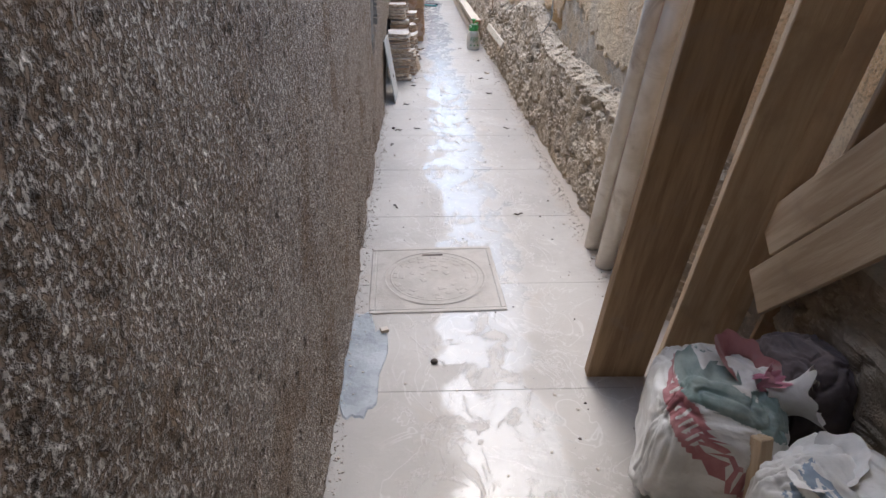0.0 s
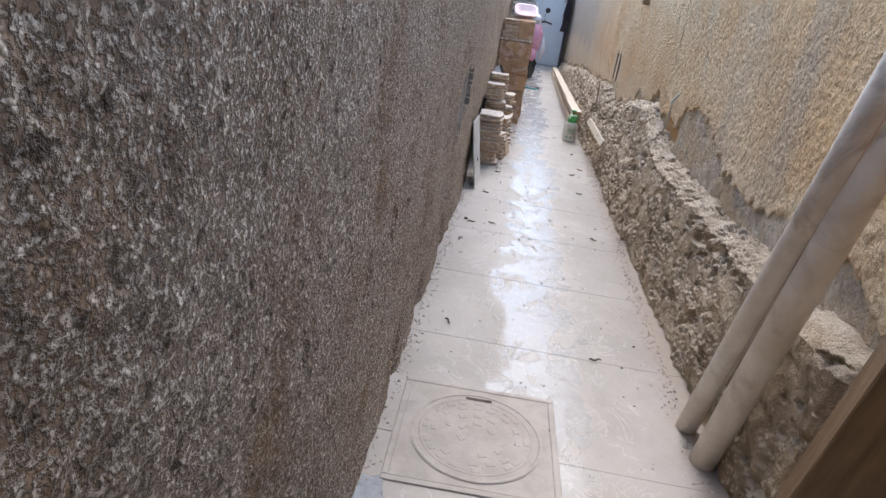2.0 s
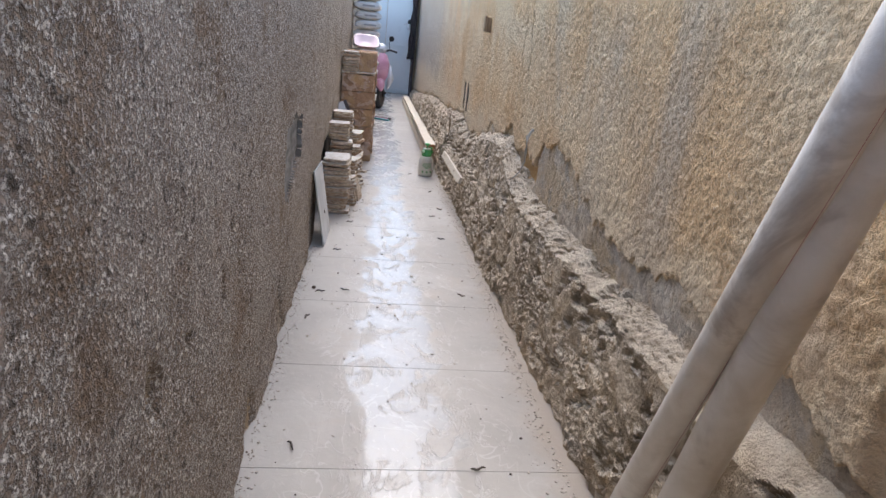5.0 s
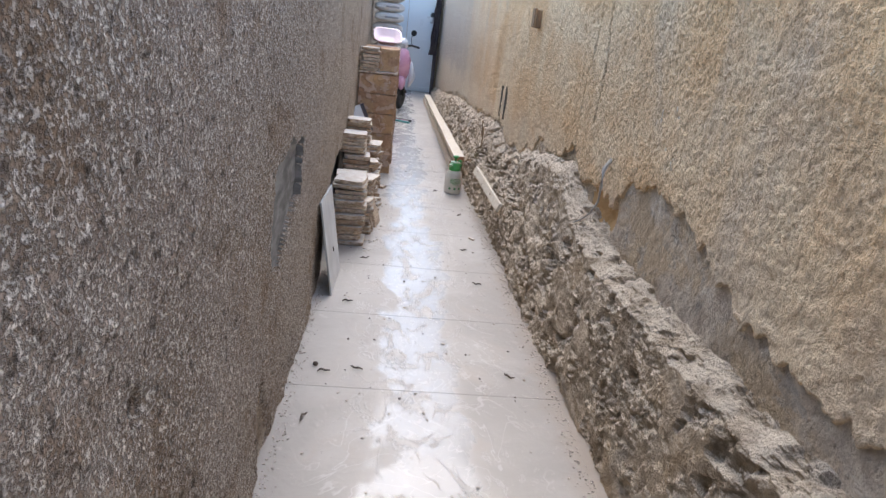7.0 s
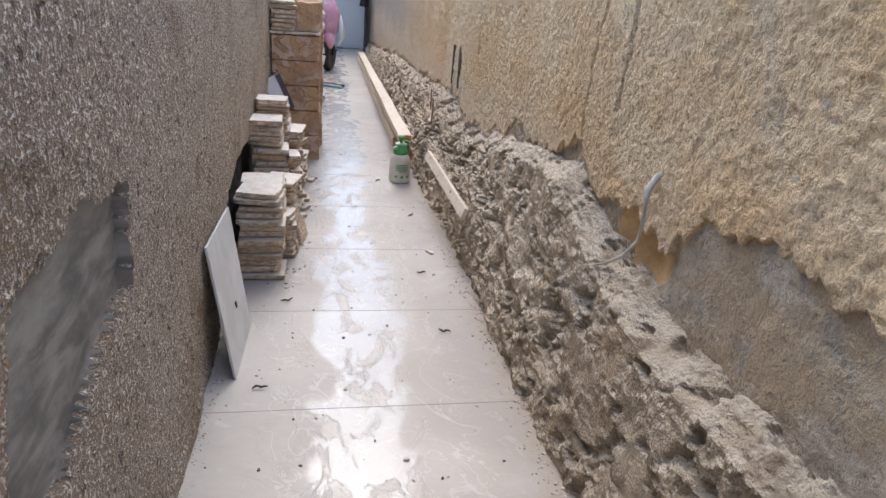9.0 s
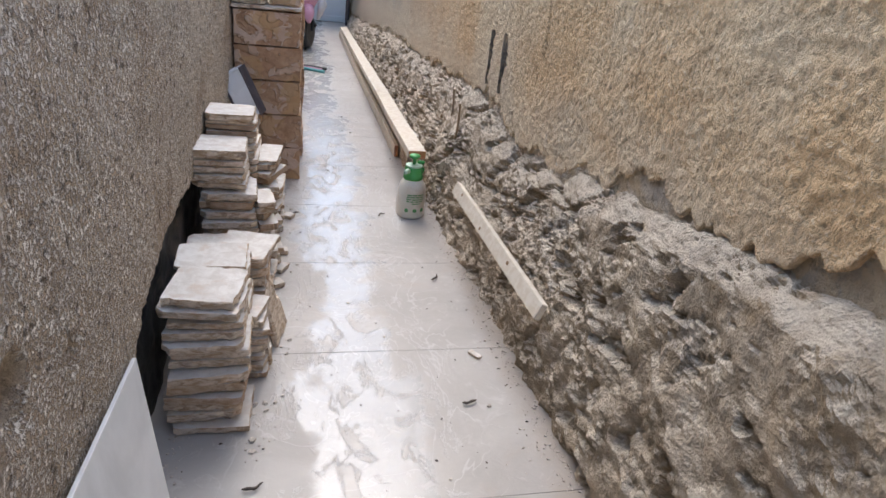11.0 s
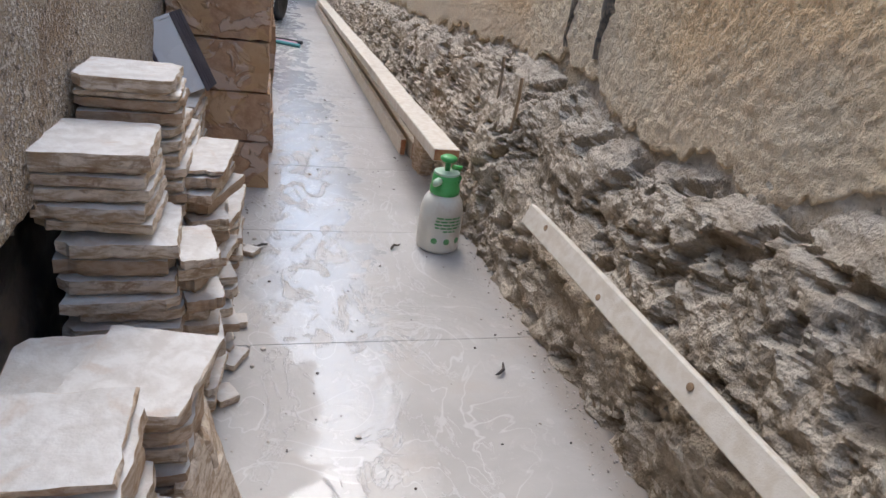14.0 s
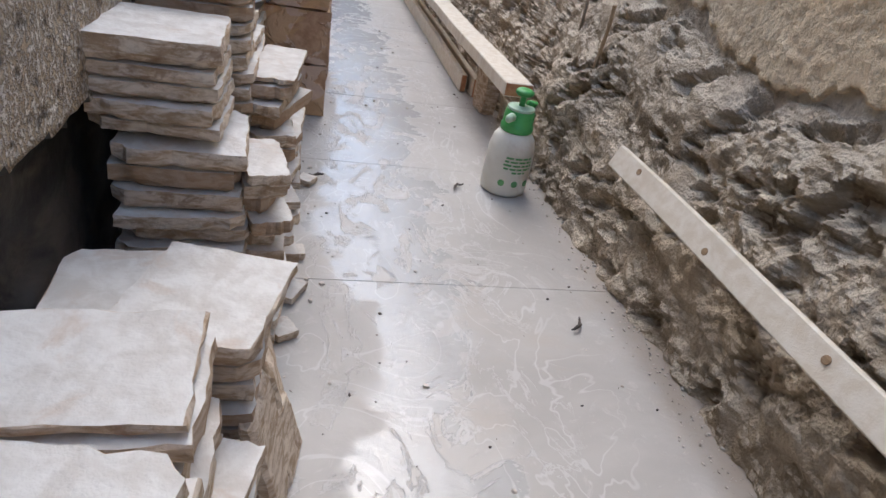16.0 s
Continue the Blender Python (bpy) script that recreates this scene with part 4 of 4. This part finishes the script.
def scooter():
    s = thing("motor_scooter", pose(0.47, 13.72, 0.0, 0, 0, 6), "pink and white motor scooter with a black front wheel, parked", "scooter")
    for y in (0.0, 1.22):
        wheel_m = pose(0.06, 0, 0.23, 0, 0, -24 if y == 0 else 0) @ pose(0, 0, 0, 0, 90, 0)
        w = part("wheel", lathe([(0.10, -0.03), (0.15, -0.035), (0.15, 0.035), (0.10, 0.03)], 28, m=Matrix.Translation((0, y, 0)) @ wheel_m), M_STEEL, s)
        bm = bmesh.new()
        prof = [(0.15, -0.045), (0.19, -0.058), (0.222, -0.04), (0.23, 0), (0.222, 0.04), (0.19, 0.058), (0.15, 0.045)]
        lathe(prof, 32, bm, Matrix.Translation((0, y, 0)) @ wheel_m)
        part("tyre", bm, M_BLACK, w, "black rubber tyre", smooth=True)
    part("front_fender", tube([(0.06, 0.24 * math.sin(t) * -1, 0.23 + 0.27 * math.cos(t)) for t in np.linspace(-0.9, 1.1, 9)], [0.03, 0.07, 0.085, 0.09, 0.09, 0.085, 0.08, 0.06, 0.02], 12), M_PINK, s, smooth=True)
    bm = tube([(0.06, 0.02, 0.45), (0.06, 0.05, 0.62), (0.06, 0.10, 0.82), (0.06, 0.16, 0.98), (0.06, 0.18, 1.03)], [0.06, 0.15, 0.18, 0.13, 0.06], 16)
    part("front_shield", bm, M_PINK, s, smooth=True)
    for sx in (-1, 1):
        part("side_panel", tube([(0.06 + sx * 0.14, -0.02, 0.38), (0.06 + sx * 0.20, 0.0, 0.56), (0.06 + sx * 0.17, 0.05, 0.82)], [0.02, 0.065, 0.02], 10), M_WHITE, s, "white side trim", smooth=True)
        part("fork_leg", tube([(0.06 + sx * 0.075, 0.0, 0.23), (0.06 + sx * 0.06, 0.06, 0.52)], 0.018, 10), M_BLACK, s)
        part("handlebar", tube([(0.06, 0.19, 1.06), (0.06 + sx * 0.18, 0.20, 1.09), (0.06 + sx * 0.32, 0.26, 1.06)], [0.03, 0.018, 0.018], 10), M_BLACK, s)
        mir = part("mirror_stem", tube([(0.06 + sx * 0.17, 0.20, 1.09), (0.06 + sx * 0.15, 0.18, 1.22), (0.06 + sx * 0.19, 0.19, 1.29)], 0.006, 8), M_BLACK, s)
        part("mirror", tube([(0.06 + sx * 0.19, 0.17, 1.30), (0.06 + sx * 0.19, 0.20, 1.30)], [0.05, 0.045], 16), M_BLACK, mir)
    part("head_cover", tube([(0.06, 0.08, 1.06), (0.06, 0.16, 1.10), (0.06, 0.26, 1.08)], [0.05, 0.11, 0.05], 16), M_WHITE, s, "white handlebar cover", smooth=True)
    part("headlight", tube([(0.06, 0.06, 1.06), (0.06, 0.085, 1.06)], [0.045, 0.05], 16), M_STEEL, s)
    part("seat", tube([(0.06, 0.62, 0.74), (0.06, 0.8, 0.79), (0.06, 1.2, 0.80), (0.06, 1.42, 0.78)], [0.06, 0.13, 0.13, 0.05], 14), M_BLACK, s, "black seat", smooth=True)
    part("rear_body", tube([(0.06, 0.5, 0.36), (0.06, 0.7, 0.52), (0.06, 1.1, 0.60), (0.06, 1.5, 0.64)], [0.10, 0.17, 0.18, 0.06], 14), M_PINK, s, smooth=True)
    part("footboard", box(-0.09, 0.21, 0.12, 0.62, 0.26, 0.32, 0.02), M_BLACK, s)
    part("stand", tube([(-0.06, 0.66, 0.28), (-0.16, 0.66, 0.01)], 0.012, 8), M_STEEL, s)


scooter()

# ---- right side: sprayer, beams, plank ----
def sprayer():
    s = thing("pressure_sprayer", pose(1.035, 8.03, 0.0, 0, 0, 12), "milky white hand pressure sprayer with a green pump head", "sprayer")
    part("bottle", lathe([(0.066, 0.0), (0.076, 0.008), (0.079, 0.02), (0.0795, 0.10), (0.077, 0.16), (0.070, 0.19), (0.056, 0.212), (0.046, 0.220)], 36), M_BOTTLE, s, smooth=True)
    part("collar", lathe([(0.050, 0.216), (0.054, 0.220), (0.054, 0.238), (0.050, 0.242), (0.050, 0.268), (0.047, 0.284), (0.044, 0.288)], 32), M_GREEN, s, "green screw collar", smooth=True)
    part("head_disc", lathe([(0.044, 0.287), (0.046, 0.290), (0.045, 0.296), (0.020, 0.300)], 28), M_PALEGREEN, s, "pale green pump cap")
    knob = part("pump_knob", lathe([(0.010, 0.298), (0.010, 0.330), (0.024, 0.334), (0.030, 0.340), (0.030, 0.348), (0.022, 0.354)], 24), M_GREEN, s, smooth=True)
    part("nozzle", tube([(-0.035, -0.02, 0.268), (-0.062, -0.045, 0.272), (-0.070, -0.052, 0.266)], [0.015, 0.013, 0.009], 14), M_PALEGREEN, s, "pale green spray nozzle", smooth=True)
    part("trigger_handle", tube([(0.030, 0.01, 0.305), (0.060, 0.02, 0.300), (0.064, 0.02, 0.262), (0.058, 0.02, 0.238)], [0.011, 0.012, 0.011, 0.008], 10), M_GREEN, s, smooth=True)

    def wrapped(a0, a1, z0, z1, bm, r=0.0798):
        n = max(2, int(abs(a1 - a0) / 4))
        ang = [radians(a0 + (a1 - a0) * i / n) for i in range(n + 1)]
        lo = [bm.verts.new((r * math.cos(q), r * math.sin(q), z0)) for q in ang]
        hi = [bm.verts.new((r * math.cos(q), r * math.sin(q), z1)) for q in ang]
        for i in range(n):
            bm.faces.new((lo[i], lo[i + 1], hi[i + 1], hi[i]))
    for k, (a0, a1) in enumerate(((-128, -62), (-130, -58), (-132, -56), (-130, -60), (-108, -74))):
        bm = bmesh.new()
        zz = 0.142 - 0.0125 * k
        q, rr = a0, random.Random(k)
        while q < a1:
            ln = rr.uniform(9, 20)
            wrapped(q, min(q + ln, a1), zz, zz + 0.0065, bm, 0.0803)
            q += ln + 3
        part("printed_line", bm, M_GREENINK, s, "line of small green print")
    for q in (-128, -95, -62):
        bm = bmesh.new()
        lathe([(0.0115, 0.0), (0.0115, 0.0012), (0.004, 0.0014)], 12, bm, Matrix.Translation((0.0796 * math.cos(radians(q)), 0.0796 * math.sin(radians(q)), 0.055)) @ Vector((math.cos(radians(q)), math.sin(radians(q)), 0)).to_track_quat("Z", "Y").to_matrix().to_4x4())
        part("printed_badge", bm, M_GREENINK, s, "round green badge")


sprayer()
board("long_beam", (1.090, 8.245, 0.285), (1.105, 15.1, 0.13), (1, 0, 0), 0.105, 0.05, M_PINE, "long pale pine beam with a reddish sawn end", "beam", "long timbers by the footing", M_ENDGRAIN)
board("long_batten", (1.100, 9.08, 0.047), (1.055, 15.1, 0.047), (0, 0, 1), 0.085, 0.03, M_PINE, "long pine batten lying on edge on the floor", "beam", "long timbers by the footing", M_ENDGRAIN)
board("long_batten", (1.150, 9.02, 0.047), (1.092, 15.0, 0.047), (0, 0, 1), 0.09, 0.03, M_PINE, "long pine batten lying on edge on the floor", "beam", "long timbers by the footing", M_ENDGRAIN)
# added prop: only shadow is known under the raised beam end
slab(1.155, 8.86, 0.0, 0.07, 0.16, 0.246, 6, 7, "rubble pieces", "stone added as a support in the shadow under the beams")
slab(1.10, 14.95, 0.095, 0.10, 0.12, 0.012, 6, 3, "rubble pieces", "flat stone under the far beam ends")
batten = board("loose_batten", (1.165, 7.58, 0.335), (1.195, 6.45, 0.325), (0.35, 0, 0.9), 0.062, 0.024, M_PINE, "pale pine batten leaning along the rubble footing", "batten")

for z, x in ((0.13, 0.012), (0.46, -0.010), (0.80, 0.006)):
    for sy in (-1, 1):
        part("knot", lathe([(0.009, -0.001), (0.008, 0.0012), (0.003, 0.0014)], 12, m=pose(x, sy * 0.0125, z, -90 * sy, 0, 0)), M_OLDWOOD, batten, "brown wood knot")

# ---- on the walls ----
cab = tube([(1.46, 4.99, 0.98), (1.375, 4.985, 0.99), (1.348, 4.97, 0.95), (1.345, 4.955, 0.87), (1.35, 4.97, 0.80), (1.34, 5.02, 0.73), (1.325, 5.08, 0.68), (1.30, 5.16, 0.63)],
           [0.009, 0.010, 0.010, 0.008, 0.005, 0.004, 0.004, 0.003], 10)
tagged(part("cable", cab, M_CABLE, smooth=True), "dirty bent cable coming out of a hole in the plaster", "cable")
holder = thing("cable_bracket", pose(1.365, 6.93, 1.53), "small weathered wooden bracket fixed on the plaster", "bracket")
part("plate", box(-0.02, 0.02, -0.05, 0.05, 0.0, 0.12, 0.004), M_OLDWOOD, holder)
part("slat", box(-0.035, -0.018, -0.045, -0.015, 0.005, 0.13, 0.003), M_OLDWOOD, holder)
part("slat", box(-0.035, -0.018, 0.010, 0.040, 0.005, 0.13, 0.003), M_OLDWOOD, holder)


def streak(y, z0, z1, w, seed):
    bm = bmesh.new()
    n = 26
    lo, hi = [], []
    for i in range(n + 1):
        f = i / n
        zz = z1 + (z0 - z1) * f
        ww = w * (0.35 + 0.75 * math.sin(math.pi * min(f * 1.25 + 0.12, 1))) * (1 + 0.5 * noise.noise(Vector((seed, f * 9, 0))))
        xx = 1.374 + 0.004 * noise.noise(Vector((seed, f * 20, 3)))
        yy = y + 0.012 * noise.noise(Vector((seed, f * 3, 7)))
        lo.append([bm.verts.new((xx + 0.014, yy - ww, zz)), bm.verts.new((xx - 0.004, yy - ww * 0.3, zz))])
        hi.append([bm.verts.new((xx - 0.004, yy + ww * 0.3, zz)), bm.verts.new((xx + 0.014, yy + ww, zz))])
    for i in range(n):
        ring = [*lo[i], *hi[i]], [*lo[i + 1], *hi[i + 1]]
        for j in range(3):
            bm.faces.new((ring[0][j], ring[0][j + 1], ring[1][j + 1], ring[1][j]))
    tagged(part("soot_streak", bm, M_SOOT, smooth=True), "black scorched streak running down the plaster", "stain", "soot streaks")


streak(8.02, 0.76, 1.03, 0.030, 1.0)
streak(7.80, 0.76, 1.04, 0.046, 4.0)


def rebar(x, y, z, lean, ln):
    m = pose(x, y, z, lean, 0, 0)
    tagged(part("rusty_rod", tube([m @ Vector((0, 0, -0.05)), m @ Vector((0.004, 0, ln / 2)), m @ Vector((0, 0, ln))], 0.006, 8), M_OLDWOOD), "thin rusty rod standing up out of the rubble", "rod")


rebar(1.255, 8.05, 0.50, 4, 0.14)
rebar(1.285, 8.32, 0.50, -3, 0.16)

# hanging cloth and pole beside the gate
bm = bmesh.new()
cols = []
for i in range(25):
    f = i / 24
    row = []
    for j in range(20):
        g = j / 19
        row.append(bm.verts.new((1.30 - 0.16 * g * (0.6 + 0.4 * f) + 0.012 * math.sin(f * 20 + g * 3), 16.55 + 0.20 * g + 0.03 * math.sin(g * 22 + f * 2), 2.3 - 1.45 * f)))
    cols.append(row)
for p, q in zip(cols, cols[1:]):
    for j in range(19):
        bm.faces.new((p[j], p[j + 1], q[j + 1], q[j]))
bmesh.ops.solidify(bm, geom=bm.faces[:], thickness=0.006)
curtain = tagged(part("hanging_cloth", bm, M_DARKCLOTH, smooth=True), "dark cloth hanging beside the metal gate", "cloth")
tagged(part("pole", tube([(1.255, 16.70, 0.0), (1.25, 16.70, 2.4)], 0.018, 10), M_DARKCLOTH), "dark upright pole holding the cloth", "pole")
lampb = thing("wall_lamp", pose(1.13, 17.0, 1.60), "small white lamp with a dark cap by the gate", "lamp")
part("arm", tube([(0.06, 0.03, 0.02), (0.0, -0.03, 0.03), (-0.09, -0.04, 0.02)], 0.012, 8), M_WHITE, lampb)
part("globe", lathe([(0.02, -0.10), (0.045, -0.06), (0.04, 0.0), (0.02, 0.03)], 14, m=pose(0.02, -0.04, 0)), M_WHITE, lampb, smooth=True)
part("cap", lathe([(0.05, 0.04), (0.06, 0.08), (0.03, 0.13)], 14, m=pose(0.04, -0.04, 0)), M_BLACK, lampb, "dark cap")

# rods on the floor in front of the scooter
for x, y, tn, mm, lb in ((0.56, 12.22, 62, M_PINK, "pink"), (0.585, 12.13, 58, M_CYAN, "cyan"), (0.61, 12.3, 65, M_BLACK, "black")):
    c, sn = math.cos(radians(tn)), math.sin(radians(tn))
    tagged(part("tube_piece", tube([(x - 0.16 * sn, y + 0.16 * c, 0.016), (x + 0.14 * sn, y - 0.14 * c, 0.016)], 0.016, 10), mm), lb + " plastic tube piece lying on the floor", "tube")

# ---- debris ----
def litter(name, count, seed, material, small, big, spots, label):
    rng = random.Random(seed)
    verts, faces = [], []
    for i in range(count):
        x, y = spots(rng)
        r = small + (big - small) * rng.random() ** 3
        tn, el = rng.uniform(0, 6.28), rng.uniform(0.4, 1.0)
        n0 = len(verts)
        for hgt, k in ((0.0, 1.0), (rng.uniform(0.4, 0.8), rng.uniform(0.5, 0.9))):
            for j in range(5):
                a = tn + j * 1.2566
                rr = r * k * rng.uniform(0.7, 1.2)
                px, py = rr * math.cos(a), rr * math.sin(a) * el
                verts.append((x + px * math.cos(tn) - py * math.sin(tn), y + px * math.sin(tn) + py * math.cos(tn), 0.0005 + hgt * r))
        faces += [[n0 + j, n0 + (j + 1) % 5, n0 + 5 + (j + 1) % 5, n0 + 5 + j] for j in range(5)] + [[n0 + 5 + j for j in range(5)]]
    me = bpy.data.meshes.new(name)
    me.from_pydata(verts, [], faces)
    me.materials.append(material)
    tagged(new(name, me), label, "debris", kind="stuff")


litter("wall_foot_grit", 2500, 3, M_CHIP, 0.001, 0.0065, lambda r: (0.055 + abs(r.gauss(0, 0.025)), r.uniform(0.8, 8.3)), "grit and plaster crumbs along the wall foot")
litter("footing_grit", 3800, 5, M_CHIP, 0.001, 0.0075, lambda r: (1.215 - abs(r.gauss(0, 0.04)), r.uniform(1.4, 11)), "grit and crumbs along the rubble footing")
litter("floor_specks", 420, 7, M_DARKCHIP, 0.0015, 0.008, lambda r: (r.uniform(0.10, 1.18), r.uniform(0.9, 12)), "dark specks of dirt on the floor")
litter("pale_crumbs", 260, 9, M_CHIP, 0.002, 0.010, lambda r: (r.uniform(0.10, 1.18), r.uniform(0.9, 10)), "pale crumbs of plaster on the floor")
litter("slab_crumbs", 200, 11, M_CHIP, 0.003, 0.016, lambda r: (0.27 + abs(r.gauss(0, 0.06)), r.uniform(6.2, 8.4)), "stone crumbs beside the slab stacks")


def shaving(x, y, turn, ln, curl, seed):
    m = pose(x, y, 0.006, 0, 0, turn)
    pts = [m @ Vector((ln * (f - 0.5), curl * math.sin(f * 4 + seed), 0.008 * abs(math.sin(f * 5 + seed)))) for f in np.linspace(0, 1, 8)]
    tagged(part("wood_shaving", tube(pts, [0.002, 0.004, 0.005, 0.004, 0.005, 0.004, 0.003, 0.002], 6), M_DARKCHIP), "dark curled wood shaving on the floor", "shaving", "shavings on the floor")


for i, (x, y, tn) in enumerate(((0.19, 4.69, 10), (0.33, 4.73, 4), (1.02, 4.74, -40), (0.882, 3.16, -5), (0.15, 4.35, 60), (0.24, 5.42, 15), (0.98, 6.4, 35), (1.03, 7.27, 50), (1.0, 5.8, -35), (0.87, 8.0, 35), (0.205, 3.27, -50), (0.40, 8.0, 40), (0.30, 6.1, 10))):
    shaving(x, y, tn, 0.055, 0.008, i * 1.3)
slab(1.067, 6.669, 0.0, 0.022, 0.055, 0.012, 35, 5, "broken pieces on the floor", "small white plaster chip on the floor")
tagged(part("pebble", lathe([(0.006, 0.0), (0.012, 0.005), (0.011, 0.013), (0.004, 0.017)], 10, m=pose(0.149, 4.746, 0)), M_DARKCHIP), "small dark pebble on the floor", "pebble")
tagged(part("pebble", lathe([(0.008, 0.0), (0.014, 0.005), (0.012, 0.012), (0.004, 0.016)], 9, m=pose(0.382, 1.889, 0)), M_DARKCHIP), "small dark pebble on the floor", "pebble")
slab(0.19, 2.09, 0.002, 0.03, 0.025, 0.014, 20, 6, "broken pieces on the floor", "small white plaster chip on the floor")

# ---- floor of stone slabs ----
ground = tagged(part("floor", box(-0.3, 1.95, -3.25, 17.4, -0.10, -0.006, 0), M_GROUT), "dusty polished cream stone floor", "floor", kind="structure")
JOINT, PITCH = 3.87, 0.712
first = None
for i in range(-10, 19):
    y0 = JOINT + PITCH * i
    if first is None:
        first = part("floor_tile", box(-0.055, 1.74, 0.0006, PITCH - 0.0006, -0.02, 0.0, 0.0010), M_FLOOR, ground)
        first.location.y = y0
    else:
        o = new("floor_tile", first.data)
        o.parent, o.location = ground, (0, y0, 0)
